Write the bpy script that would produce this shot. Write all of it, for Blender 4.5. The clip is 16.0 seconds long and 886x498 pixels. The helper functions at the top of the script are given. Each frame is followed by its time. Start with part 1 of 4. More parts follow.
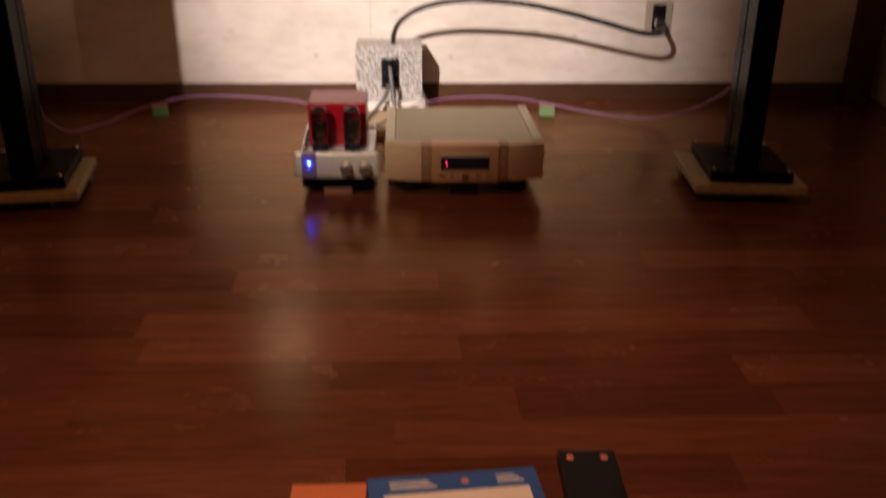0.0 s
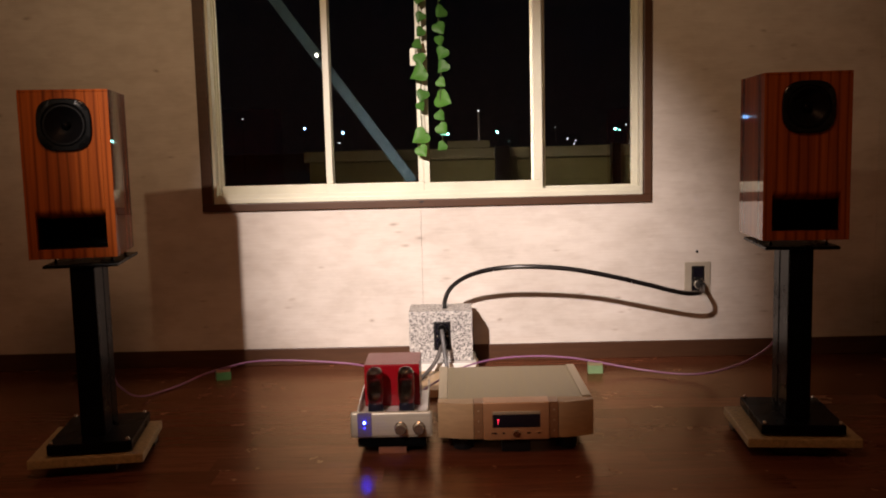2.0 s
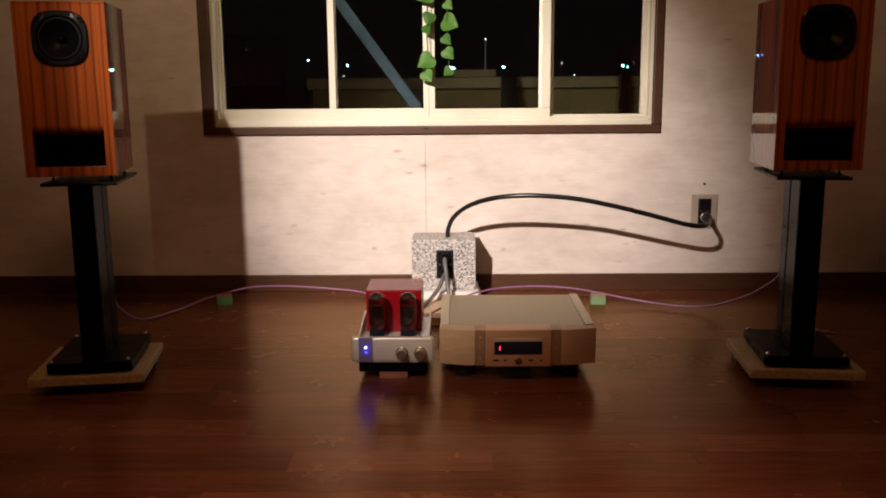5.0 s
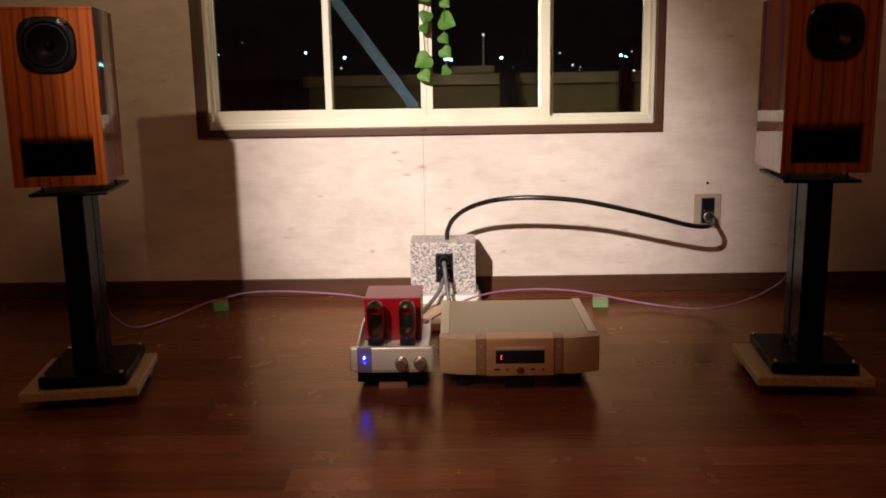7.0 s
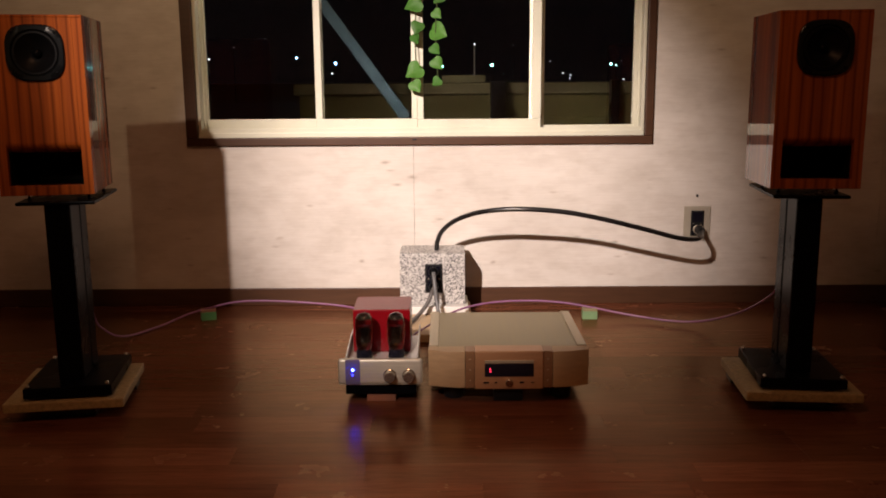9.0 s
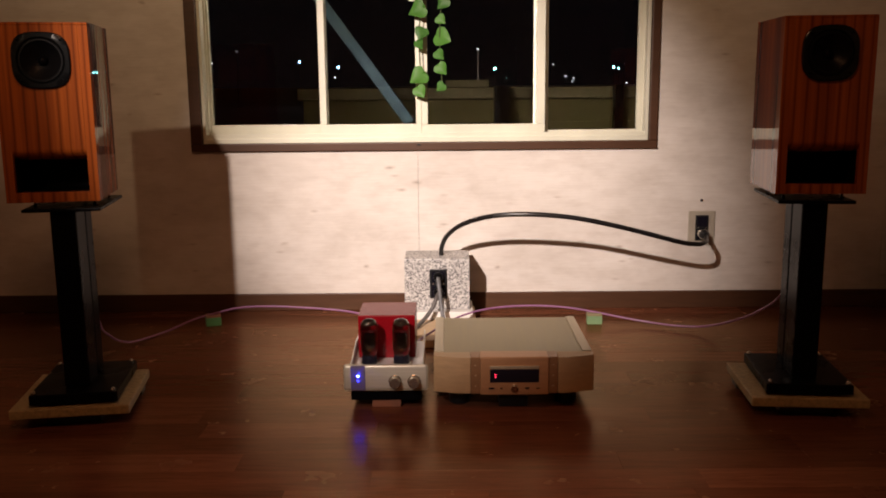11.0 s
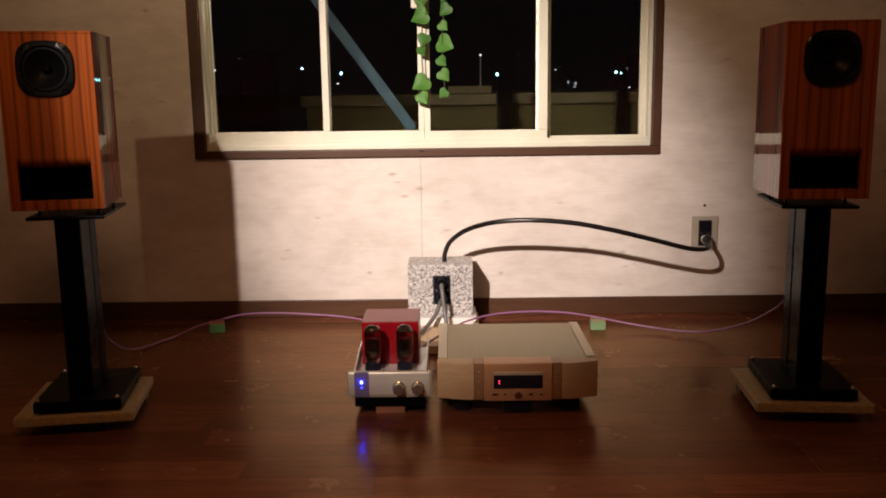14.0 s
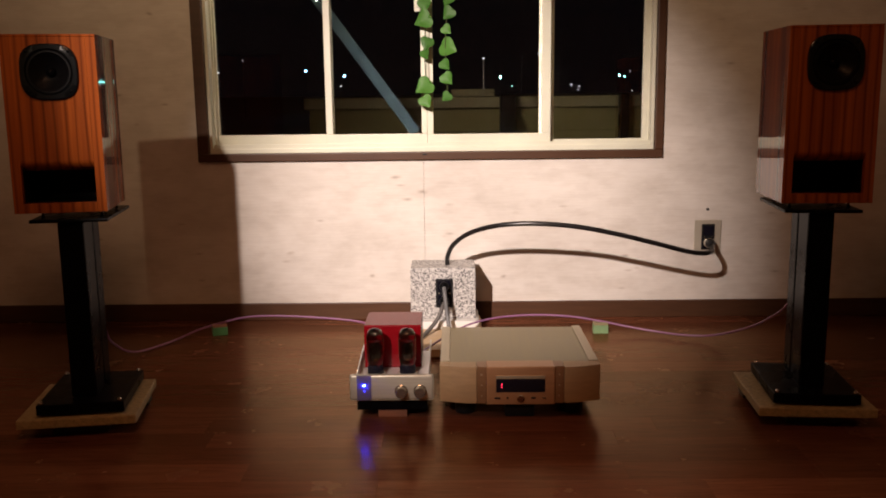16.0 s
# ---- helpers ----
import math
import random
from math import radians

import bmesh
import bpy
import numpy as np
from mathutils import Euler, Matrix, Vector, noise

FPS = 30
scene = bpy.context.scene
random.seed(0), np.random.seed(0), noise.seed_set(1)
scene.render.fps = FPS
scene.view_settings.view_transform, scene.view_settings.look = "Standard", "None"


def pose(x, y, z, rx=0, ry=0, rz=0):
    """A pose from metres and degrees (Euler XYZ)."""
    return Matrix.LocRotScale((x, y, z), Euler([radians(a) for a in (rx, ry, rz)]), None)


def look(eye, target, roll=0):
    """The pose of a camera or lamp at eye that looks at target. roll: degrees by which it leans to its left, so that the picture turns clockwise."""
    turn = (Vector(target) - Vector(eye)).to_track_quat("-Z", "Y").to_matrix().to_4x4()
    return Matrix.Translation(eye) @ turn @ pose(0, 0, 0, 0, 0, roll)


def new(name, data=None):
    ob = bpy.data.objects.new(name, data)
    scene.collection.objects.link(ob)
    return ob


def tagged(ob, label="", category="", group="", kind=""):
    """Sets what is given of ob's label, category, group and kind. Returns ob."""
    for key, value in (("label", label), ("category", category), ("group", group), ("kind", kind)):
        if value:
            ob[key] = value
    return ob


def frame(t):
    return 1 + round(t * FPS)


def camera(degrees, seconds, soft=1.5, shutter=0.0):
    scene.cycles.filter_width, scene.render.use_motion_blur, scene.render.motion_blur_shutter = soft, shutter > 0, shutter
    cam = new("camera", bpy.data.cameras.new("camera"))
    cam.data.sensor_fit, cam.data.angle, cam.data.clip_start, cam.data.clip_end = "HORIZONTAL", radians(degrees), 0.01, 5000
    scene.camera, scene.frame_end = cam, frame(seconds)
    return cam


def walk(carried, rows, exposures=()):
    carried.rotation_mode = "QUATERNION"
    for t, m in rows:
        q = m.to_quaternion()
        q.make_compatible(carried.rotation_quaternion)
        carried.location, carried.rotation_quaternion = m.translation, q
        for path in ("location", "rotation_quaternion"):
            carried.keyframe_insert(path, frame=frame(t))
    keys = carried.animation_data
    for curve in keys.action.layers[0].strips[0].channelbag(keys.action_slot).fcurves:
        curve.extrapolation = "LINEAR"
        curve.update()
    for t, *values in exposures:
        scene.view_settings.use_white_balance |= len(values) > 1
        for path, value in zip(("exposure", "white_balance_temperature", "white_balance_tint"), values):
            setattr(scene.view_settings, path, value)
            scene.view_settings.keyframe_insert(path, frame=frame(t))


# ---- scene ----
cam = camera(52.7, 16.0, soft=1.85, shutter=0.7)
PATH = [
    (0, (0.073, -0.425, 0.855), (0.156, 1.411, 0.065), 0.5),
    (0.5, (0.074, -0.448, 0.881), (0.122, 1.462, 0.29), 0.5),
    (1, (0.082, -0.496, 0.906), (0.118, 1.459, 0.484), 0.5),
    (1.5, (0.074, -0.517, 0.903), (0.083, 1.462, 0.61), -0.8),
    (2, (0.072, -0.523, 0.872), (0.049, 1.464, 0.644), -1.4),
    (2.5, (0.069, -0.523, 0.851), (0.022, 1.459, 0.588), -0.5),
    (3, (0.071, -0.518, 0.836), (0.046, 1.458, 0.529), 0.1),
    (3.5, (0.07, -0.509, 0.832), (0.042, 1.459, 0.474), -0.1),
    (4, (0.068, -0.505, 0.833), (0.042, 1.461, 0.465), -0.2),
    (6.5, (0.069, -0.443, 0.857), (0.029, 1.52, 0.475), -0.9),
    (7, (0.068, -0.426, 0.869), (0.038, 1.536, 0.481), -1.0),
    (7.5, (0.065, -0.421, 0.873), (0.049, 1.542, 0.487), -0.9),
    (8, (0.067, -0.419, 0.877), (0.056, 1.545, 0.498), -0.7),
    (8.5, (0.065, -0.416, 0.881), (0.059, 1.548, 0.505), -0.5),
    (9, (0.067, -0.415, 0.883), (0.061, 1.549, 0.509), -0.4),
    (11.5, (0.061, -0.415, 0.89), (0.042, 1.552, 0.524), -0.7),
    (12, (0.064, -0.416, 0.89), (0.038, 1.55, 0.524), -0.8),
    (12.5, (0.064, -0.416, 0.89), (0.045, 1.55, 0.525), -0.9),
    (13, (0.061, -0.417, 0.89), (0.042, 1.55, 0.529), -0.8),
    (13.5, (0.062, -0.417, 0.892), (0.042, 1.55, 0.533), -0.9),
    (14, (0.062, -0.417, 0.892), (0.042, 1.551, 0.538), -0.8),
    (14.5, (0.061, -0.417, 0.891), (0.042, 1.551, 0.537), -0.7),
    (15, (0.059, -0.417, 0.894), (0.039, 1.551, 0.538), -0.7),
    (15.5, (0.061, -0.416, 0.894), (0.04, 1.553, 0.542), -0.7),
    (16, (0.062, -0.417, 0.894), (0.036, 1.552, 0.546), -0.7),
]
walk(cam, [(t, look(eye, target, roll)) for t, eye, target, roll in PATH])

# ---- light ----
world = bpy.data.worlds.new("night")
scene.world = world
world.use_nodes = True
world.node_tree.nodes["Background"].inputs[0].default_value = (0.02, 0.035, 0.06, 1)
world.node_tree.nodes["Background"].inputs[1].default_value = 0.02

LAMP_AT = (-0.98, -0.75, 2.05)
spot = bpy.data.lights.new("spot_lamp", "SPOT")
spot.energy, spot.color, spot.shadow_soft_size = 1160, (1.0, 0.825, 0.757), 0.03
spot.spot_size, spot.spot_blend = radians(31.0), 1.0
lamp_ob = new("spot_lamp", spot)
lamp_ob.matrix_world = look(LAMP_AT, (0.1, 3.05, 0.455))
tagged(lamp_ob, "warm halogen spot lamp aimed at the wall", "lamp")

# added spot at the lamp, aimed off its beam to fill the upper wall
spill = bpy.data.lights.new("spill_fill", "SPOT")
spill.energy, spill.color, spill.shadow_soft_size = 112, (1.0, 0.7, 0.4), 0.03
spill.spot_size, spill.spot_blend = radians(65), 1.0
spill_ob = new("spill_fill", spill)
spill_ob.matrix_world = look(LAMP_AT, (-0.22, 3.05, 1.95))
tagged(spill_ob, "added wide fill spot standing in for lamp spill", "lamp")

# no lamp known here: unseen area light added to fill the room
room_fill = bpy.data.lights.new("fill_area", "AREA")
room_fill.shape, room_fill.size, room_fill.energy, room_fill.color = "DISK", 0.5, 12.8, (1.0, 0.44, 0.21)
glow_ob = new("fill_area", room_fill)
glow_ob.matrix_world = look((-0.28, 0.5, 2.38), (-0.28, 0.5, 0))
tagged(glow_ob, "unseen warm area light added as room fill", "lamp")

# unseen spot added to brighten the floor close to the camera
down = bpy.data.lights.new("near_floor_fill", "SPOT")
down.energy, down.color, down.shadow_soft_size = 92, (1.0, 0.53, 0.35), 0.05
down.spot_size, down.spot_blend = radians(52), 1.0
down_ob = new("near_floor_fill", down)
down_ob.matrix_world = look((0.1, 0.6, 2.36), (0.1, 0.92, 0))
tagged(down_ob, "unseen narrow warm spot added to brighten the near floor", "lamp")


# ---- materials ----
def nodes_of(name):
    m = bpy.data.materials.new(name)
    m.use_nodes = True
    t = m.node_tree
    return m, t, t.nodes["Principled BSDF"]


def link(t, a, b):
    t.links.new(a, b)


def coords(t, scale, rotate=(0, 0, 0)):
    tc = t.nodes.new("ShaderNodeTexCoord")
    mp = t.nodes.new("ShaderNodeMapping")
    mp.inputs["Scale"].default_value = scale
    mp.inputs["Rotation"].default_value = rotate
    link(t, tc.outputs["Object"], mp.inputs["Vector"])
    return mp.outputs["Vector"]


def noise_of(t, vec, scale, detail=4, rough=0.55, distort=0.0):
    n = t.nodes.new("ShaderNodeTexNoise")
    n.inputs["Scale"].default_value, n.inputs["Detail"].default_value = scale, detail
    n.inputs["Roughness"].default_value, n.inputs["Distortion"].default_value = rough, distort
    link(t, vec, n.inputs["Vector"])
    return n.outputs["Fac"]


def ramp_of(t, fac, stops):
    r = t.nodes.new("ShaderNodeValToRGB")
    while len(r.color_ramp.elements) < len(stops):
        r.color_ramp.elements.new(0.5)
    for e, (p, c) in zip(r.color_ramp.elements, stops):
        e.position = p
        e.color = (*c, 1) if len(c) == 3 else c
    link(t, fac, r.inputs["Fac"])
    return r.outputs["Color"]


def mix_of(t, fac, a, b, kind="MIX"):
    m = t.nodes.new("ShaderNodeMix")
    m.data_type, m.blend_type = "RGBA", kind
    for sock, v in ((m.inputs[0], fac), (m.inputs[6], a), (m.inputs[7], b)):
        if hasattr(v, "is_linked"):
            link(t, v, sock)
        elif isinstance(v, tuple):
            sock.default_value = (*v, 1)
        else:
            sock.default_value = v
    return m.outputs[2]


def bump_of(t, p, height, strength, dist=0.001):
    b = t.nodes.new("ShaderNodeBump")
    b.inputs["Strength"].default_value, b.inputs["Distance"].default_value = strength, dist
    link(t, height, b.inputs["Height"])
    link(t, b.outputs["Normal"], p.inputs["Normal"])


def rough_of(t, p, fac, lo, hi):
    m = t.nodes.new("ShaderNodeMapRange")
    m.inputs["To Min"].default_value, m.inputs["To Max"].default_value = lo, hi
    link(t, fac, m.inputs["Value"])
    link(t, m.outputs["Result"], p.inputs["Roughness"])


def surface(name, c1, c2, scale=20.0, stretch=(1, 1, 1), rough=(0.4, 0.55), metal=0.0, bump=0.1, coat=0.0, coat_rough=0.05, gloss=0.5):
    m, t, p = nodes_of(name)
    v = coords(t, stretch)
    fine, wide = noise_of(t, v, scale, 6), noise_of(t, v, scale * 0.13, 3)
    col = mix_of(t, fine, c1, c2)
    col = mix_of(t, 0.35, col, ramp_of(t, wide, [(0.3, (0.55, 0.55, 0.55)), (0.7, (1, 1, 1))]), "MULTIPLY")
    link(t, col, p.inputs["Base Color"])
    rough_of(t, p, wide, *rough)
    p.inputs["Metallic"].default_value = metal
    p.inputs["Specular IOR Level"].default_value = gloss
    p.inputs["Coat Weight"].default_value, p.inputs["Coat Roughness"].default_value = coat, coat_rough
    if bump:
        bump_of(t, p, fine, bump)
    return m


def glowing(name, colour, strength):
    m, t, p = nodes_of(name)
    p.inputs["Base Color"].default_value = (0.02, 0.02, 0.02, 1)
    p.inputs["Emission Color"].default_value = (*colour, 1)
    p.inputs["Emission Strength"].default_value = strength
    return m


def whitewashed_board():
    m, t, p = nodes_of("whitewashed_board")
    v = coords(t, (1.0, 1.0, 1.8))
    streak = noise_of(t, v, 4.6, 8, 0.62, 0.4)
    grain = noise_of(t, coords(t, (4, 4, 90)), 3.0, 5)
    blotch = noise_of(t, coords(t, (1, 1, 1.6)), 2.2, 4)
    col = ramp_of(t, streak, [(0.3, (0.625, 0.578, 0.518)), (0.5, (0.68, 0.633, 0.574)), (0.72, (0.715, 0.671, 0.613))])
    col = mix_of(t, 0.25, col, ramp_of(t, grain, [(0.35, (0.78, 0.74, 0.7)), (0.6, (1, 1, 1))]), "MULTIPLY")
    col = mix_of(t, 0.5, col, ramp_of(t, blotch, [(0.35, (0.74, 0.72, 0.7)), (0.62, (1, 1, 1))]), "MULTIPLY")
    # knots: sparse oval spots, each with a darker heart
    kv = t.nodes.new("ShaderNodeTexVoronoi")
    kv.inputs["Scale"].default_value = 6.0
    wob = t.nodes.new("ShaderNodeVectorMath")
    wob.operation = "ADD"
    nz = t.nodes.new("ShaderNodeTexNoise")
    nz.inputs["Scale"].default_value = 9.0
    sc = t.nodes.new("ShaderNodeVectorMath")
    sc.operation = "SCALE"
    sc.inputs["Scale"].default_value = 0.09
    link(t, nz.outputs["Color"], sc.inputs[0])
    link(t, coords(t, (0.75, 0.0, 1.75), (0, 0.22, 0)), wob.inputs[0])
    link(t, sc.outputs["Vector"], wob.inputs[1])
    link(t, wob.outputs["Vector"], kv.inputs["Vector"])
    knot = ramp_of(t, kv.outputs["Distance"], [(0.022, (0.4, 0.35, 0.32)), (0.055, (0.76, 0.71, 0.67)), (0.1, (1, 1, 1))])
    col = mix_of(t, 0.62, col, knot, "MULTIPLY")
    dash = t.nodes.new("ShaderNodeTexVoronoi")
    dash.inputs["Scale"].default_value = 7.5
    link(t, coords(t, (0.6, 0.0, 2.1), (0, -0.35, 0)), dash.inputs["Vector"])
    marks = ramp_of(t, dash.outputs["Distance"], [(0.02, (0.6, 0.55, 0.52)), (0.06, (0.86, 0.83, 0.81)), (0.11, (1, 1, 1))])
    col = mix_of(t, 0.75, col, marks, "MULTIPLY")
    mottle = noise_of(t, coords(t, (1, 1, 2.2)), 11.0, 5)
    col = mix_of(t, 0.45, col, ramp_of(t, mottle, [(0.36, (0.82, 0.79, 0.77)), (0.56, (1, 1, 1))]), "MULTIPLY")
    link(t, col, p.inputs["Base Color"])
    rough_of(t, p, streak, 0.5, 0.68)
    bump_of(t, p, grain, 0.25, 0.0006)
    return m


def plank_wood():
    m, t, p = nodes_of("mahogany_plank")
    info = t.nodes.new("ShaderNodeObjectInfo")
    tc = t.nodes.new("ShaderNodeTexCoord")
    off = t.nodes.new("ShaderNodeVectorMath")
    off.operation = "MULTIPLY_ADD"
    link(t, info.outputs["Random"], off.inputs[0])
    off.inputs[1].default_value = (37, 19, 5)
    link(t, tc.outputs["Object"], off.inputs[2])
    mp = t.nodes.new("ShaderNodeMapping")
    mp.inputs["Scale"].default_value = (1.6, 22, 22)
    link(t, off.outputs[0], mp.inputs["Vector"])
    grain = noise_of(t, mp.outputs[0], 2.2, 8, 0.62, 0.8)
    pore_map = t.nodes.new("ShaderNodeMapping")
    pore_map.inputs["Scale"].default_value = (14, 240, 240)
    link(t, off.outputs[0], pore_map.inputs["Vector"])
    pore = noise_of(t, pore_map.outputs[0], 1.0, 4)
    tone = ramp_of(t, info.outputs["Random"], [(0.0, (0.084, 0.0265, 0.0145)), (0.3, (0.108, 0.036, 0.0195)), (0.7, (0.13, 0.045, 0.0245)), (1.0, (0.168, 0.063, 0.035))])
    col = mix_of(t, 0.58, tone, ramp_of(t, grain, [(0.3, (0.5, 0.42, 0.38)), (0.55, (1, 1, 1)), (0.75, (1.4, 1.35, 1.3))]), "MULTIPLY")
    col = mix_of(t, 0.5, col, ramp_of(t, pore, [(0.35, (0.55, 0.5, 0.48)), (0.5, (1, 1, 1))]), "MULTIPLY")
    link(t, col, p.inputs["Base Color"])
    p.inputs["Roughness"].default_value = 0.6
    p.inputs["Specular IOR Level"].default_value = 0.0
    bump_of(t, p, grain, 0.12, 0.0004)
    # amber varnish over the wood
    varnish = t.nodes.new("ShaderNodeBsdfGlossy")
    varnish.inputs["Color"].default_value = (1.0, 0.71, 0.43, 1)
    worn = noise_of(t, off.outputs[0], 7.0, 5, 0.6)
    mr = t.nodes.new("ShaderNodeMapRange")
    mr.inputs["From Min"].default_value, mr.inputs["From Max"].default_value = 0.3, 0.7
    mr.inputs["To Min"].default_value, mr.inputs["To Max"].default_value = 0.19, 0.29
    link(t, worn, mr.inputs["Value"])
    link(t, mr.outputs["Result"], varnish.inputs["Roughness"])
    wave = t.nodes.new("ShaderNodeBump")
    wave.inputs["Strength"].default_value, wave.inputs["Distance"].default_value = 0.1, 0.0006
    link(t, grain, wave.inputs["Height"])
    link(t, wave.outputs["Normal"], varnish.inputs["Normal"])
    edge = t.nodes.new("ShaderNodeFresnel")
    edge.inputs["IOR"].default_value = 1.32
    both = t.nodes.new("ShaderNodeMixShader")
    link(t, edge.outputs[0], both.inputs[0])
    link(t, p.outputs[0], both.inputs[1])
    link(t, varnish.outputs[0], both.inputs[2])
    link(t, both.outputs[0], t.nodes["Material Output"].inputs["Surface"])
    return m


def striped_veneer():
    m, t, p = nodes_of("striped_veneer")
    w = t.nodes.new("ShaderNodeTexWave")
    w.wave_type, w.bands_direction = "BANDS", "X"
    w.inputs["Scale"].default_value, w.inputs["Distortion"].default_value = 11.5, 5.5
    w.inputs["Detail"].default_value, w.inputs["Detail Scale"].default_value = 3, 1.2
    link(t, coords(t, (1, 1, 0.06)), w.inputs["Vector"])
    figure = noise_of(t, coords(t, (1, 1, 0.018)), 34, 4, 0.5)
    fine = noise_of(t, coords(t, (1, 1, 0.03)), 160, 5)
    lines = ramp_of(t, w.outputs["Fac"], [(0.0, (0.42, 0.36, 0.32)), (0.14, (0.75, 0.7, 0.64)), (0.45, (1, 1, 1))])
    col = ramp_of(t, figure, [(0.3, (0.17, 0.035, 0.007)), (0.45, (0.26, 0.06, 0.01)), (0.62, (0.34, 0.083, 0.013)), (0.8, (0.28, 0.062, 0.009))])
    col = mix_of(t, 0.85, col, lines, "MULTIPLY")
    col = mix_of(t, 0.5, col, ramp_of(t, fine, [(0.3, (0.6, 0.52, 0.45)), (0.62, (1, 1, 1))]), "MULTIPLY")
    link(t, col, p.inputs["Base Color"])
    p.inputs["Roughness"].default_value = 0.5
    p.inputs["Specular IOR Level"].default_value = 0.05
    p.inputs["Coat Weight"].default_value, p.inputs["Coat Roughness"].default_value = 0.9, 0.025
    ripple = t.nodes.new("ShaderNodeBump")
    ripple.inputs["Strength"].default_value, ripple.inputs["Distance"].default_value = 0.12, 0.001
    link(t, noise_of(t, coords(t, (1, 1, 0.1)), 45, 2), ripple.inputs["Height"])
    link(t, ripple.outputs["Normal"], p.inputs["Coat Normal"])
    return m


def granite():
    m, t, p = nodes_of("speckled_granite")
    v = coords(t, (1, 1, 1))
    a = t.nodes.new("ShaderNodeTexVoronoi")
    a.inputs["Scale"].default_value = 240
    link(t, v, a.inputs["Vector"])
    sep = t.nodes.new("ShaderNodeSeparateColor")
    link(t, a.outputs["Color"], sep.inputs[0])
    col = ramp_of(t, sep.outputs[0], [(0.0, (0.06, 0.06, 0.065)), (0.2, (0.17, 0.165, 0.16)), (0.36, (0.33, 0.32, 0.31)), (0.6, (0.52, 0.5, 0.47)), (1.0, (0.7, 0.68, 0.64))])
    fine = noise_of(t, v, 380, 3)
    col = mix_of(t, 0.5, col, ramp_of(t, fine, [(0.35, (0.5, 0.5, 0.5)), (0.6, (1, 1, 1))]), "MULTIPLY")
    link(t, col, p.inputs["Base Color"])
    rough_of(t, p, fine, 0.3, 0.5)
    return m


def clear_glass(name, tint=(1, 1, 1)):
    m, t, p = nodes_of(name)
    p.inputs["Base Color"].default_value = (*tint, 1)
    p.inputs["Roughness"].default_value = 0.0
    p.inputs["Transmission Weight"].default_value = 1.0
    p.inputs["IOR"].default_value = 1.45
    return m


def leaf_green():
    m, t, p = nodes_of("variegated_leaf")
    info = t.nodes.new("ShaderNodeObjectInfo")
    tone = ramp_of(t, info.outputs["Random"], [(0, (0.014, 0.07, 0.01)), (0.5, (0.024, 0.11, 0.014)), (1, (0.05, 0.16, 0.02))])
    spots = noise_of(t, coords(t, (1, 1, 1)), 45, 4)
    col = mix_of(t, ramp_of(t, spots, [(0.42, (0, 0, 0)), (0.62, (0.75, 0.75, 0.75))]), tone, (0.11, 0.23, 0.05))
    link(t, col, p.inputs["Base Color"])
    p.inputs["Roughness"].default_value = 0.45
    p.inputs["Specular IOR Level"].default_value = 0.18
    return m


BOARD, PLANK, VENEER, GRANITE = whitewashed_board(), plank_wood(), striped_veneer(), granite()
BROWN = surface("dark_brown_wood", (0.052, 0.023, 0.0115), (0.095, 0.043, 0.0215), 6, (1.5, 12, 12), (0.35, 0.5), bump=0.15, gloss=0.3)
CREAM = surface("cream_aluminium", (0.65, 0.645, 0.515), (0.71, 0.7, 0.56), 30, rough=(0.32, 0.42), bump=0.02)
BLACK = surface("black_satin_steel", (0.0022, 0.0022, 0.0028), (0.0042, 0.0042, 0.005), 60, rough=(0.22, 0.34), bump=0.03, gloss=0.03)
RUBBER = surface("black_rubber", (0.008, 0.008, 0.009), (0.016, 0.016, 0.017), 40, rough=(0.3, 0.45), bump=0.05, gloss=0.2)
CONE = surface("black_paper_cone", (0.003, 0.003, 0.0035), (0.006, 0.006, 0.007), 90, rough=(0.3, 0.42), bump=0.15, gloss=0.08)
SURROUND = surface("black_foam_surround", (0.004, 0.004, 0.005), (0.007, 0.007, 0.008), 60, rough=(0.3, 0.4), bump=0.05, gloss=0.12)
BASKET = surface("black_plastic_basket", (0.004, 0.005, 0.006), (0.007, 0.008, 0.009), 50, rough=(0.17, 0.25), bump=0.03, gloss=0.25)
STONE = surface("sandstone_slab", (0.1, 0.075, 0.034), (0.52, 0.39, 0.19), 85, rough=(0.5, 0.7), bump=0.6)
CHROME = surface("polished_steel", (0.7, 0.68, 0.62), (0.8, 0.78, 0.72), 40, rough=(0.1, 0.2), metal=1.0, bump=0)
BRUSHED = surface("brushed_aluminium", (0.5, 0.47, 0.385), (0.56, 0.53, 0.435), 40, (1, 30, 30), (0.34, 0.44), metal=0.4, bump=0.04)
GOLD = surface("champagne_aluminium", (0.42, 0.28, 0.145), (0.48, 0.325, 0.175), 40, (1, 20, 20), (0.42, 0.52), metal=0.35, bump=0.04)
GOLDTOP = surface("champagne_top_plate", (0.275, 0.222, 0.112), (0.3, 0.245, 0.125), 25, (25, 1, 1), (0.3, 0.42), metal=0.75, bump=0.04)
GOLDRAIL = surface("pale_champagne_rail", (0.47, 0.4, 0.27), (0.53, 0.45, 0.31), 25, (25, 1, 1), (0.35, 0.45), metal=0.6, bump=0.03)
RED = surface("red_lacquer", (0.13, 0.0015, 0.004), (0.18, 0.003, 0.0065), 14, rough=(0.22, 0.3), bump=0.02, gloss=0.22)
WHITESTEEL = surface("pale_steel", (0.6, 0.58, 0.56), (0.7, 0.68, 0.66), 30, rough=(0.3, 0.42), metal=0.5, bump=0.02)
SMOKED = surface("smoked_acrylic", (0.006, 0.006, 0.012), (0.01, 0.01, 0.016), 30, rough=(0.08, 0.14), bump=0)
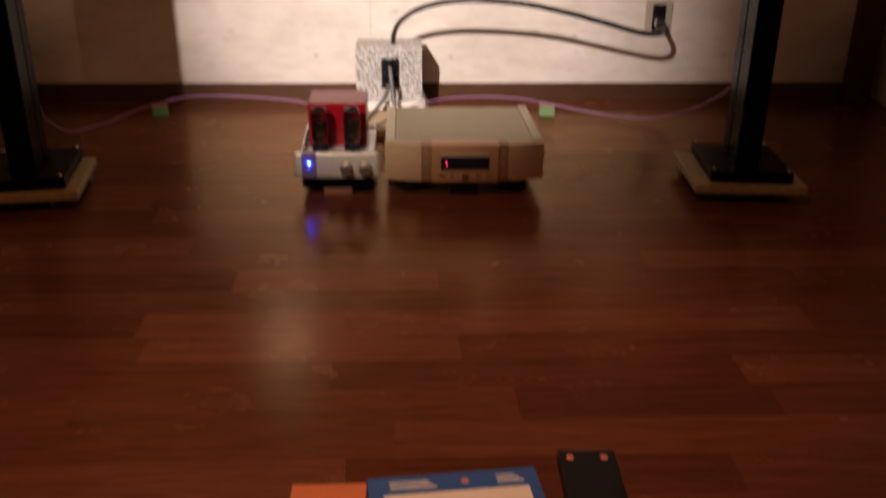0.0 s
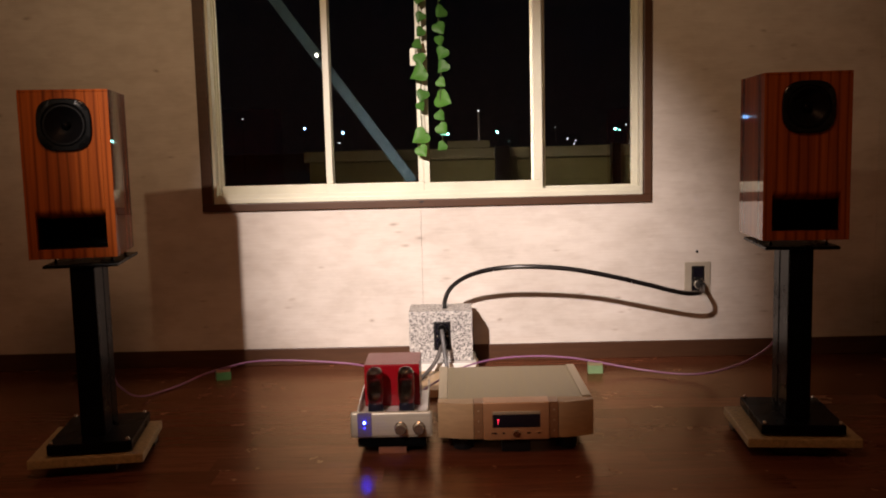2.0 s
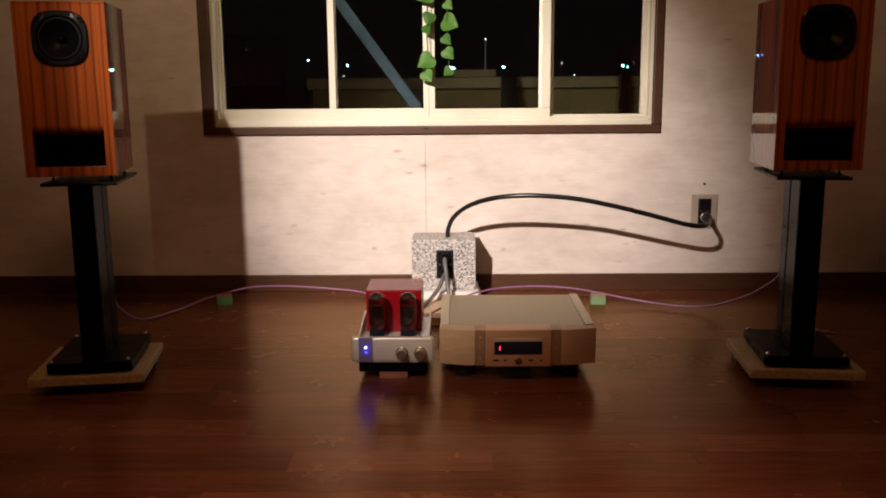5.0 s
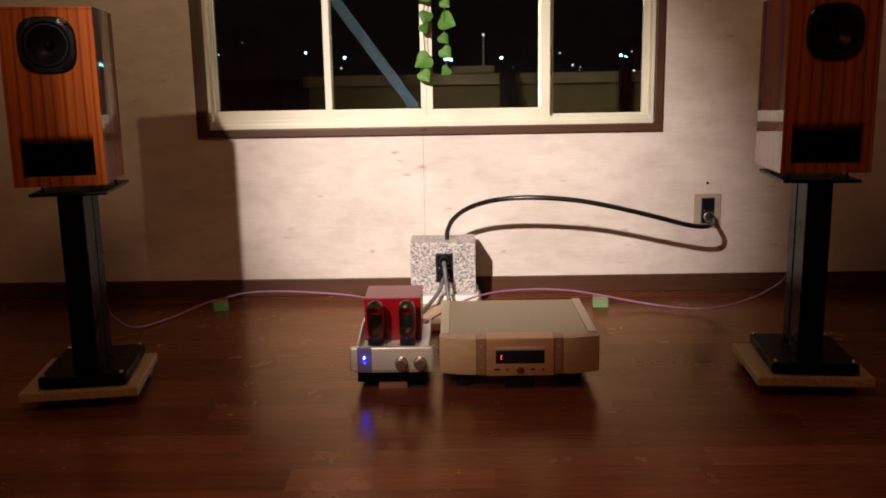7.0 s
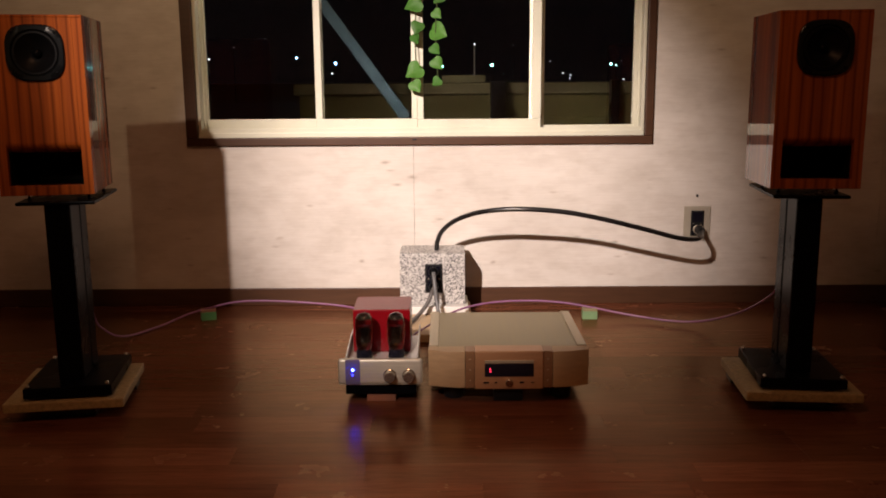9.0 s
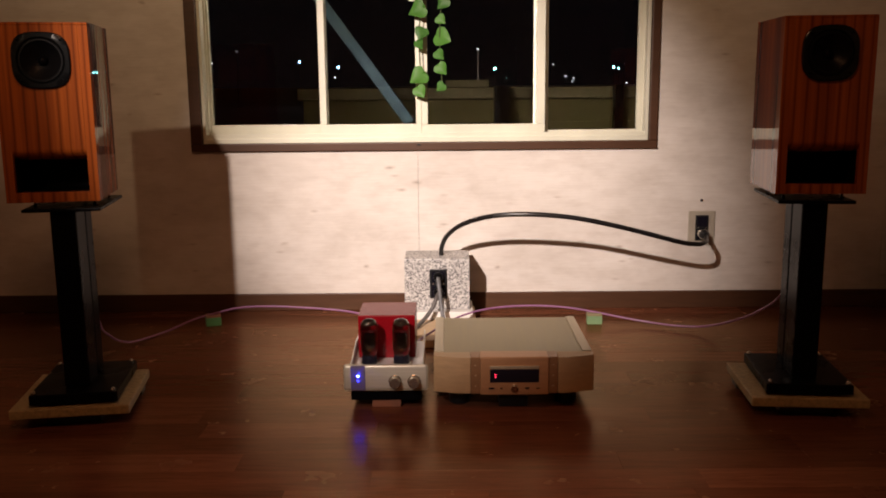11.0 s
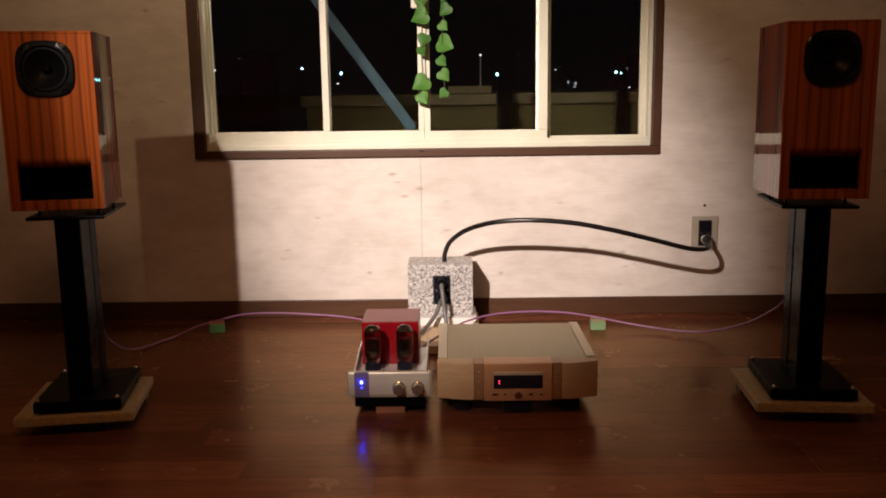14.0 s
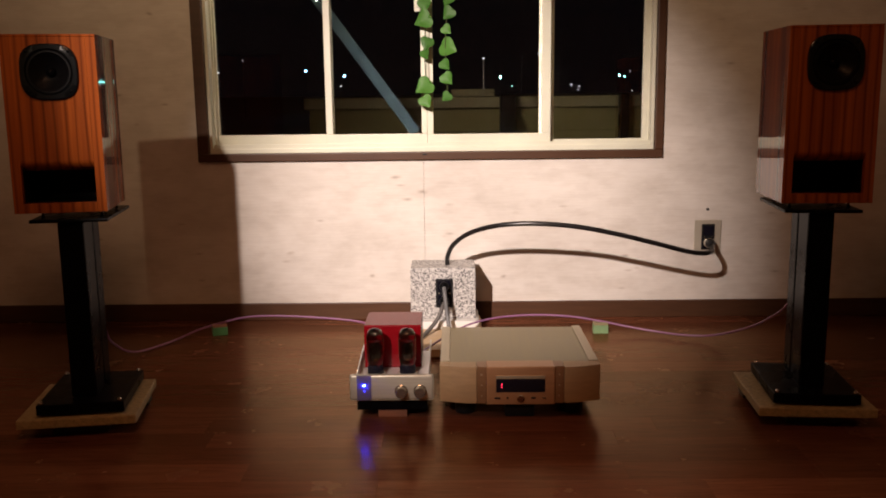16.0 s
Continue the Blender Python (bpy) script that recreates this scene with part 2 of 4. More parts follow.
VIOLETSTRIP = surface("violet_acrylic", (0.1, 0.085, 0.16), (0.13, 0.11, 0.2), 30, rough=(0.1, 0.2), bump=0)
PURPLE = surface("purple_cable_sleeve", (0.25, 0.1, 0.22), (0.33, 0.15, 0.3), 200, rough=(0.4, 0.5), bump=0.1)
GREYCORD = surface("grey_cord_sleeve", (0.1, 0.1, 0.1), (0.16, 0.16, 0.16), 200, rough=(0.4, 0.5), bump=0.1)
BRAID = surface("black_white_braid", (0.004, 0.004, 0.004), (0.2, 0.18, 0.165), 170, rough=(0.5, 0.6), bump=0.3)
# darker tone of the champagne gold for the side pillars
PILLAR = surface("dark_gold_pillar", (0.3, 0.165, 0.08), (0.36, 0.2, 0.1), 40, (1, 20, 20), (0.36, 0.46), metal=0.55, bump=0.03)
GREEN = surface("green_felt", (0.16, 0.28, 0.13), (0.21, 0.34, 0.17), 120, rough=(0.7, 0.85), bump=0.25)
DEEPGREEN = surface("deep_green_felt", (0.06, 0.2, 0.06), (0.09, 0.26, 0.085), 120, rough=(0.7, 0.85), bump=0.25)
GREENTOP = surface("pale_green_cap", (0.24, 0.2, 0.1), (0.3, 0.25, 0.13), 60, rough=(0.6, 0.7), bump=0.15)
PALEWOOD = surface("pale_plywood", (0.52, 0.36, 0.2), (0.62, 0.45, 0.27), 12, (1.5, 14, 14), (0.45, 0.6), bump=0.1)
REDWOOD = surface("reddish_wood_block", (0.24, 0.1, 0.06), (0.32, 0.14, 0.085), 12, (2, 18, 18), (0.35, 0.5), bump=0.1)
WHITEBOARD = surface("white_laminate", (0.72, 0.7, 0.66), (0.78, 0.76, 0.72), 30, rough=(0.35, 0.5), bump=0.03)
PLATE = surface("outlet_plate_beige", (0.42, 0.38, 0.3), (0.5, 0.45, 0.36), 50, rough=(0.3, 0.4), metal=0.2, bump=0.03)
PLASTER = surface("white_plaster", (0.42, 0.39, 0.34), (0.5, 0.46, 0.4), 30, rough=(0.7, 0.85), bump=0.2)
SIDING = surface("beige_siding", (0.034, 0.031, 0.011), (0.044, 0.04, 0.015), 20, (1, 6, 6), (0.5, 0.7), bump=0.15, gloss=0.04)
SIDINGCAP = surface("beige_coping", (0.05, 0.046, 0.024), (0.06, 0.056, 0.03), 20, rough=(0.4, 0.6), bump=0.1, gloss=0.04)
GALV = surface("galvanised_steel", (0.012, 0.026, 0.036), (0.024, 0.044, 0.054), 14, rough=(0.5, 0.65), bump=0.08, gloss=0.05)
EARTH = surface("dark_earth", (0.03, 0.03, 0.025), (0.06, 0.055, 0.045), 0.6, rough=(0.8, 0.95), bump=0.3)
DECK = surface("grey_deck", (0.1, 0.1, 0.1), (0.16, 0.16, 0.15), 15, rough=(0.6, 0.8), bump=0.2)
ORANGE = surface("orange_cover", (0.62, 0.17, 0.05), (0.7, 0.21, 0.065), 16, rough=(0.3, 0.42), bump=0.03)
BLUEPRINT = surface("blue_cover", (0.03, 0.1, 0.34), (0.045, 0.13, 0.42), 14, rough=(0.25, 0.4), bump=0.03)
KNOB = surface("turned_knob_metal", (0.36, 0.32, 0.26), (0.44, 0.39, 0.32), 40, rough=(0.16, 0.24), metal=0.85, bump=0)
GREYMETAL = surface("grey_anode_metal", (0.1, 0.095, 0.09), (0.15, 0.14, 0.13), 60, rough=(0.1, 0.16), metal=1.0, bump=0)
PAPER = surface("cream_paper", (0.78, 0.74, 0.66), (0.85, 0.81, 0.73), 20, rough=(0.5, 0.6), bump=0.05)
CORAL = surface("coral_print", (0.6, 0.2, 0.14), (0.66, 0.24, 0.17), 30, rough=(0.4, 0.5), bump=0)
COPPER = surface("copper_gold_panel", (0.47, 0.255, 0.125), (0.54, 0.3, 0.15), 40, (1, 20, 20), (0.34, 0.44), metal=0.5, bump=0.04)
BRASSDOT = surface("pale_brass", (0.6, 0.48, 0.3), (0.68, 0.55, 0.36), 60, rough=(0.3, 0.4), metal=0.4, bump=0)
CABLESKIN = surface("black_pvc_sleeve", (0.007, 0.006, 0.006), (0.012, 0.011, 0.011), 80, rough=(0.22, 0.34), bump=0.05, gloss=0.55)
GLASS, TUBEGLASS, LEAF = clear_glass("window_glass", (0.97, 0.98, 0.98)), clear_glass("tube_glass", (0.4, 0.37, 0.36)), leaf_green()
TUBEGLASS.node_tree.nodes["Principled BSDF"].inputs["Roughness"].default_value = 0.02
STEM = surface("brown_stem", (0.03, 0.045, 0.012), (0.05, 0.07, 0.02), 60, rough=(0.5, 0.6), bump=0.1)
BLUELED = glowing("blue_led", (0.012, 0.03, 1.0), 750)
DIMLED = glowing("dim_blue_led", (0.02, 0.03, 1.0), 14)
REDLED = glowing("red_digit", (1.0, 0.03, 0.08), 4)
FILAMENT = glowing("tube_filament", (1.0, 0.3, 0.06), 0.35)


# ---- building helpers ----
def thing(name, at=(0, 0, 0), turn=0.0, label="", category="", group="", kind=""):
    ob = new(name)
    ob.empty_display_size = 0.05
    ob.matrix_world = pose(*at, 0, 0, turn)
    return tagged(ob, label, category, group, kind)


def mesh_of(name, bm, material, smooth=False):
    me = bpy.data.meshes.new(name)
    bmesh.ops.recalc_face_normals(bm, faces=bm.faces)
    if smooth:
        for f in bm.faces:
            f.smooth = True
        for e in bm.edges:
            if len(e.link_faces) == 2 and e.calc_face_angle(0) > 0.7:
                e.smooth = False
    bm.to_mesh(me)
    bm.free()
    me.materials.append(material)
    return me


def part(name, bm, material, parent, label="", smooth=False, at=None):
    ob = new(name, mesh_of(name, bm, material, smooth))
    ob.parent = parent
    if at:
        ob.location = at
    return tagged(ob, label)


def solid(name, bm, material, label, category, group="", kind="", smooth=False):
    return tagged(new(name, mesh_of(name, bm, material, smooth)), label, category, group, kind)


def box(x0, x1, y0, y1, z0, z1, bevel=0.0, bm=None, seg=2):
    b = bmesh.new()
    bmesh.ops.create_cube(b, size=1, matrix=Matrix.Translation(((x0 + x1) / 2, (y0 + y1) / 2, (z0 + z1) / 2)) @ Matrix.Diagonal((x1 - x0, y1 - y0, z1 - z0, 1)))
    if bevel:
        bmesh.ops.bevel(b, geom=list(b.edges), offset=bevel, segments=seg, affect="EDGES", profile=0.6)
    return joined(bm, b)


def joined(bm, b):
    if bm is None:
        return b
    me = bpy.data.meshes.new("tmp")
    b.to_mesh(me)
    b.free()
    bm.from_mesh(me)
    bpy.data.meshes.remove(me)
    return bm


def lathe(rings, seg=28, bm=None, power=2.0, m=None, close=True):
    """rings: (radius, height) along z; power above 2 squares the outline."""
    b = bmesh.new()
    loops = []
    for ring in rings:
        r, h = ring[0], ring[1]
        pw = ring[2] if len(ring) > 2 else power
        loop = []
        for i in range(seg):
            a = 2 * math.pi * (i + 0.5) / seg
            c, s = math.cos(a), math.sin(a)
            k = (abs(c) ** pw + abs(s) ** pw) ** (-1 / pw)
            loop.append(b.verts.new((r * k * c, r * k * s, h)))
        loops.append(loop)
    for la, lb in zip(loops, loops[1:]):
        for i in range(seg):
            b.faces.new((la[i], la[(i + 1) % seg], lb[(i + 1) % seg], lb[i]))
    if close:
        b.faces.new(loops[0])
        b.faces.new(loops[-1])
    if m is not None:
        b.transform(m)
    return joined(bm, b)


def spline(points, steps=8):
    pts = [Vector(p) for p in points]
    pts = [2 * pts[0] - pts[1]] + pts + [2 * pts[-1] - pts[-2]]
    out = []
    for i in range(1, len(pts) - 2):
        p0, p1, p2, p3 = pts[i - 1:i + 3]
        for k in range(steps):
            u = k / steps
            out.append(0.5 * (2 * p1 + (p2 - p0) * u + (2 * p0 - 5 * p1 + 4 * p2 - p3) * u * u + (3 * p1 - p0 - 3 * p2 + p3) * u ** 3))
    return out + [pts[-2]]


def sweep(points, radius, seg=10, steps=8, bm=None):
    path = spline(points, steps)
    b = bmesh.new()
    loops, up = [], Vector((0.13, 0.31, 0.94))
    for i, p in enumerate(path):
        d = (path[min(i + 1, len(path) - 1)] - path[max(i - 1, 0)]).normalized()
        s = d.cross(up).normalized()
        up = s.cross(d).normalized()
        loops.append([b.verts.new(p + radius * (math.cos(2 * math.pi * k / seg) * s + math.sin(2 * math.pi * k / seg) * up)) for k in range(seg)])
    for la, lb in zip(loops, loops[1:]):
        for k in range(seg):
            b.faces.new((la[k], la[(k + 1) % seg], lb[(k + 1) % seg], lb[k]))
    b.faces.new(loops[0])
    b.faces.new(loops[-1])
    return joined(bm, b)


def prism(outline, axis, lo, hi, bm=None, bevel=0.0):
    """Extrudes an outline of (u, v) pairs along an axis: x: (y, z), y: (x, z), z: (x, y)."""
    b = bmesh.new()
    place = {"x": lambda u, v, w: (w, u, v), "y": lambda u, v, w: (u, w, v), "z": lambda u, v, w: (u, v, w)}[axis]
    lower, upper = [[b.verts.new(place(u, v, w)) for u, v in outline] for w in (lo, hi)]
    n = len(outline)
    b.faces.new(lower)
    b.faces.new(upper)
    for i in range(n):
        b.faces.new((lower[i], lower[(i + 1) % n], upper[(i + 1) % n], upper[i]))
    if bevel:
        bmesh.ops.bevel(b, geom=list(b.edges), offset=bevel, segments=2, affect="EDGES")
    return joined(bm, b)


# ---- the room ----
WALL = 3.057
WL, WR, WB, WT = -0.884, 0.834, 0.663, 1.98          # clear opening of the window casing
LEFT, RIGHT, BACK, TOP = -2.6, 1.96, -3.2, 2.42

bm = box(LEFT - 0.12, RIGHT + 0.12, WALL + 0.012, WALL + 0.13, 0, WB - 0.02)
box(LEFT - 0.12, RIGHT + 0.12, WALL + 0.012, WALL + 0.13, WT + 0.02, TOP, bm=bm)
box(LEFT - 0.12, WL - 0.02, WALL + 0.012, WALL + 0.13, WB - 0.02, WT + 0.02, bm=bm)
box(WR + 0.02, RIGHT + 0.12, WALL + 0.012, WALL + 0.13, WB - 0.02, WT + 0.02, bm=bm)
wall_north = solid("wall_north", bm, PLASTER, "wall clad in whitewashed wood-grain boards", "wall", kind="structure")

SEAMS = [LEFT, -1.875, -0.055, 1.765, RIGHT]
G = 0.0005
for a, b_ in zip(SEAMS, SEAMS[1:]):
    lo, hi = a + G, b_ - G
    if lo < WL and hi < WL - 0.05 or lo > WR:
        pb = box(lo, hi, WALL, WALL + 0.0118, 0, TOP)
    else:
        pb = box(lo, hi, WALL, WALL + 0.0118, 0, WB - 0.015)
        box(lo, hi, WALL, WALL + 0.0118, WT + 0.015, TOP, bm=pb)
        if lo < WL - 0.02:
            box(lo, WL - 0.015, WALL, WALL + 0.0118, WB - 0.015, WT + 0.015, bm=pb)
        if hi > WR + 0.02:
            box(WR + 0.015, hi, WALL, WALL + 0.0118, WB - 0.015, WT + 0.015, bm=pb)
    part("panel", pb, BOARD, wall_north)

solid("wall_west", box(LEFT - 0.12, LEFT, BACK, WALL, 0, TOP), BOARD, "whitewashed board side wall", "wall", kind="structure")
solid("wall_east", box(RIGHT, RIGHT + 0.12, BACK, WALL, 0, TOP), BOARD, "whitewashed board side wall", "wall", kind="structure")
solid("wall_south", box(LEFT - 0.12, RIGHT + 0.12, BACK - 0.12, BACK, 0, TOP), BOARD, "whitewashed board wall behind the listener", "wall", kind="structure")
solid("ceiling", box(LEFT - 0.12, RIGHT + 0.12, BACK - 0.12, WALL + 0.13, TOP, TOP + 0.1), PLASTER, "plain pale ceiling", "ceiling", kind="structure")
solid("baseboard", box(LEFT, 1.82, WALL - 0.012, WALL - 0.0002, 0, 0.068, 0.003), BROWN, "dark brown wooden baseboard", "baseboard", kind="structure")
solid("trim", box(1.825, 1.935, WALL - 0.035, WALL - 0.0002, 0, TOP, 0.003), BROWN, "dark brown wooden corner post", "trim", kind="structure")

# ---- window ----
window = thing("window_1", (0, 0, 0), label="cream aluminium sliding window in a dark wood casing, night outside", category="window", kind="structure")
CL, CR = 0.043, 0.031
part("casing", box(WL - CL, WR + CR, WALL - 0.018, WALL + 0.045, WB - 0.03, WB, 0.003), BROWN, window, "dark brown wooden casing")
part("casing", box(WL - CL, WR + CR, WALL - 0.018, WALL + 0.045, WT, WT + 0.04, 0.003), BROWN, window)
part("casing", box(WL - CL, WL, WALL - 0.018, WALL + 0.045, WB + 0.0005, WT - 0.0005, 0.003), BROWN, window)
part("casing", box(WR, WR + CR, WALL - 0.018, WALL + 0.045, WB + 0.0005, WT - 0.0005, 0.003), BROWN, window)
# fixed track with stepped ridges
bm = box(WL + 0.001, WR - 0.001, WALL + 0.0, WALL + 0.11, WB + 0.0005, WB + 0.018, 0.002)
box(WL + 0.001, WR - 0.001, WALL + 0.008, WALL + 0.016, WB + 0.017, WB + 0.034, 0.001, bm=bm)
box(WL + 0.001, WR - 0.001, WALL + 0.052, WALL + 0.06, WB + 0.017, WB + 0.03, 0.001, bm=bm)
part("bottom_track", bm, CREAM, window)
part("top_track", box(WL + 0.001, WR - 0.001, WALL + 0.0, WALL + 0.11, WT - 0.03, WT - 0.0005, 0.002), CREAM, window)
for x0, s in ((WL + 0.001, 1), (WR - 0.001, -1)):
    bm = box(*sorted((x0, x0 + s * 0.0125)), WALL + 0.0, WALL + 0.11, WB + 0.0185, WT - 0.0305, 0.002)
    box(*sorted((x0 + s * 0.0115, x0 + s * 0.02)), WALL + 0.045, WALL + 0.054, WB + 0.0185, WT - 0.0305, 0.001, bm=bm)
    part("side_track", bm, CREAM, window)


def sash(x0, x1, y, left, right, foot, glass_z, lean=0.0):
    s = part("sash", box(x0, x1, y, y + 0.026, foot, glass_z, 0.002), CREAM, window, "cream sliding sash")
    z1 = WT - 0.031
    part("stile", box(x0, x0 + left, y + 0.0005, y + 0.0255, glass_z + 0.0003, z1, 0.002), CREAM, s)
    part("stile", box(x1 - right, x1, y + 0.0005, y + 0.0255, glass_z + 0.0003, z1, 0.002), CREAM, s)
    part("top_rail", box(x0 + left + 0.0003, x1 - right - 0.0003, y + 0.001, y + 0.025, z1 - 0.045, z1 - 0.001, 0.002), CREAM, s)
    pane = part("pane", box(x0 + left + 0.0003, x1 - right - 0.0003, y + 0.011, y + 0.015, glass_z + 0.0005, z1 - 0.0455), GLASS, s, "clear pane with night behind")
    pane.visible_shadow = False
    if lean:
        # pane tipped so the spot lamp's reflection rises out of view
        pane.matrix_local = Matrix.Translation((0, y + 0.013, 1.3)) @ Matrix.Rotation(radians(lean), 4, "X") @ Matrix.Translation((0, -y - 0.013, -1.3))


sash(-0.431, -0.039, WALL + 0.018, 0.026, 0.0215, WB + 0.0185, 0.732)
sash(-0.0385, 0.437, WALL + 0.018, 0.0235, 0.034, WB + 0.0185, 0.729)
sash(-0.8695, -0.405, WALL + 0.064, 0.0115, 0.024, WB + 0.0185, 0.731, 1.1)
sash(0.397, 0.8195, WALL + 0.064, 0.057, 0.019, WB + 0.0185, 0.702)


part("latch", box(-0.082, -0.058, WALL + 0.004, WALL + 0.0175, 1.19, 1.26, 0.004), CREAM, window, "cream crescent latch")
part("stop", box(-0.058, -0.042, WALL - 0.0205, WALL - 0.0182, WB - 0.012, WB - 0.005, 0.0008), RUBBER, window, "small dark stop")
part("catch", box(-0.074, -0.056, WALL - 0.004, WALL + 0.0038, 1.205, 1.222, 0.003), CREAM, window)

# ---- outside ----
solid("ground", box(-400, 400, 3.4, 900, -3.3, -3.0), EARTH, "dark open land at night", "ground", kind="structure")
solid("balcony_floor", box(-4, 4, WALL + 0.14, 5.2, -0.25, -0.1), DECK, "grey balcony deck outside the window", "balcony", kind="structure")
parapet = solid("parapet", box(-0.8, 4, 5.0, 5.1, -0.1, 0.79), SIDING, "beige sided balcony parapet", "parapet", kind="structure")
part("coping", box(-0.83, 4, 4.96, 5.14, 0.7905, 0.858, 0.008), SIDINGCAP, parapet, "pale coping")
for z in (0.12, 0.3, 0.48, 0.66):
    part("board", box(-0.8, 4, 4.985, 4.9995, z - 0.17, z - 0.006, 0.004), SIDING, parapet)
solid("balcony_post", box(0.335, 0.425, 4.86, 4.94, -0.1, 0.868, 0.006), BLACK, "dark balcony post against the parapet", "post", "balcony posts")
part("upstand", box(0.05, 0.31, 5.0, 5.1, 0.8585, 0.903, 0.005), SIDINGCAP, parapet, "short raised block on the coping")
garden_lamp = thing("pole_lamp", (0.246, 5.05, 0.9035), label="slim steel pole lamp standing on the parapet", category="lamp")
part("pole", lathe([(0.009, 0), (0.009, 0.006), (0.0045, 0.008), (0.0045, 0.175)], 10), DECK, garden_lamp, "slim grey pole")
part("head", lathe([(0.003, 0.1753), (0.0055, 0.178), (0.0055, 0.182), (0.003, 0.184)], 12), glowing("pole_lamp_head", (0.9, 0.93, 1.0), 2), garden_lamp, "small glowing head")
solid("balcony_post", box(1.037, 1.087, 4.86, 4.94, -0.1, 0.868, 0.006), BLACK, "dark narrow balcony post against the parapet", "post", "balcony posts")
p0, p1 = Vector((-0.117, 3.62, 0.745)), Vector((-1.168, 3.62, 2.2))
d = p1 - p0
brace = thing("steel_brace", (p0.x, p0.y, -0.1), label="grey steel brace outside the window with an added glint bulb", category="brace")
part("post", box(-0.026, 0.026, -0.02, 0.03, 0.0, p0.z + 0.1, 0.003), BROWN, brace, "short dark post")
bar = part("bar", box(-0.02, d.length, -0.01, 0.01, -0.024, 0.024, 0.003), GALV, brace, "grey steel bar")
bar.matrix_local = pose(0, -0.032, p0.z + 0.085) @ Euler((0, -math.atan2(d.z, d.x), 0)).to_matrix().to_4x4()
# added bulb on an arm imitates the spot lamp's reflection and floor glint
bulb_at = Vector((-0.484, 3.3, 1.265)) - Vector((p0.x, p0.y, -0.1))
part("bulb_arm", box(bulb_at.x - 0.004, bulb_at.x + 0.004, bulb_at.y + 0.0075, -0.043, bulb_at.z - 0.004, bulb_at.z + 0.004, 0.001), BLACK, brace)
part("bulb", lathe([(0.002, -0.007), (0.005, -0.005), (0.0068, 0.0), (0.005, 0.005), (0.002, 0.007)], 14, m=Matrix.Translation(bulb_at)), glowing("glint_bulb", (1.0, 0.9, 0.74), 1500), brace, "added glowing bulb for the spot lamp reflection")

BLUEW, CYANW, WHITEW = glowing("blue_white_lamp", (0.22, 0.5, 1.0), 38), glowing("cyan_white_lamp", (0.3, 1.0, 0.9), 38), glowing("far_white_lamp", (0.85, 0.92, 1.0), 4)
# the cyan lamps at x -1.3 to -0.32 are added for a cabinet glint
FAR = [(-24.3, 4.4, 0.40, BLUEW), (-17.9, 3.5, 0.45, BLUEW), (-18.5, 1.85, 0.22, WHITEW), (-34.6, 6.2, 0.13, WHITEW), (-38.7, 4.3, 0.24, WHITEW),
       (-1.3, 2.9, 0.4, CYANW), (-0.95, 3.0, 0.46, CYANW), (-0.62, 2.95, 0.44, CYANW), (-0.32, 2.9, 0.4, CYANW), (7.9, 3.05, 0.46, CYANW), (11.4, 6.2, 0.1, WHITEW), (14.1, 6.7, 0.13, WHITEW), (17.5, 3.6, 0.15, WHITEW),
       (19.6, 1.65, 0.21, WHITEW), (20.9, 1.35, 0.18, WHITEW), (20.7, 0.8, 0.16, WHITEW), (27.5, 3.1, 0.42, CYANW), (28.3, 2.9, 0.25, CYANW), (29.2, 3.7, 0.13, WHITEW),
       (29.7, 0.6, 0.18, WHITEW), (9.8, 1.58, 0.1, CYANW)]
for x, z, r, m in FAR:
    r *= 0.46
    lamp = thing("street_lamp", (x, 150, -3.0), label="distant street lamp lit on its pole", category="street lamp", group="far street lamps")
    part("pole", lathe([(0.05, 0), (0.035, z + 3.0 - r)], 8), BLACK, lamp)
    part("head", lathe([(0.02, -r), (r * 0.7, -r * 0.7), (r, 0), (r * 0.7, r * 0.7), (0.02, r)], 10, m=Matrix.Translation((0, 0, z + 3.0))), m, lamp, "glowing lamp head")


# ---- loudspeakers on stands ----
SW, SH, SD = 0.23, 0.453, 0.26


def holed_plate(x0, x1, z0, z1, cx, cz, r, y0, y1, bm):
    """A board in the xz plane with a round hole through it."""
    b = bmesh.new()
    angles = sorted([2 * math.pi * k / 40 for k in range(40)] + [math.atan2(z - cz, x - cx) % (2 * math.pi) for x in (x0, x1) for z in (z0, z1)])
    rings = []
    for y in (y0, y1):
        inner, outer = [], []
        for a in angles:
            c, s = math.cos(a), math.sin(a)
            k = min((x1 - cx) / c if c > 1e-9 else (x0 - cx) / c if c < -1e-9 else 9, (z1 - cz) / s if s > 1e-9 else (z0 - cz) / s if s < -1e-9 else 9)
            inner.append(b.verts.new((cx + r * c, y, cz + r * s)))
            outer.append(b.verts.new((cx + k * c, y, cz + k * s)))
        rings.append((inner, outer))
    n = len(angles)
    (ia, oa), (ib, ob) = rings
    for i in range(n):
        j = (i + 1) % n
        for p, q in ((ia, oa), (oa, ob), (ob, ib), (ib, ia)):
            b.faces.new((p[i], p[j], q[j], q[i]))
    return joined(bm, b)


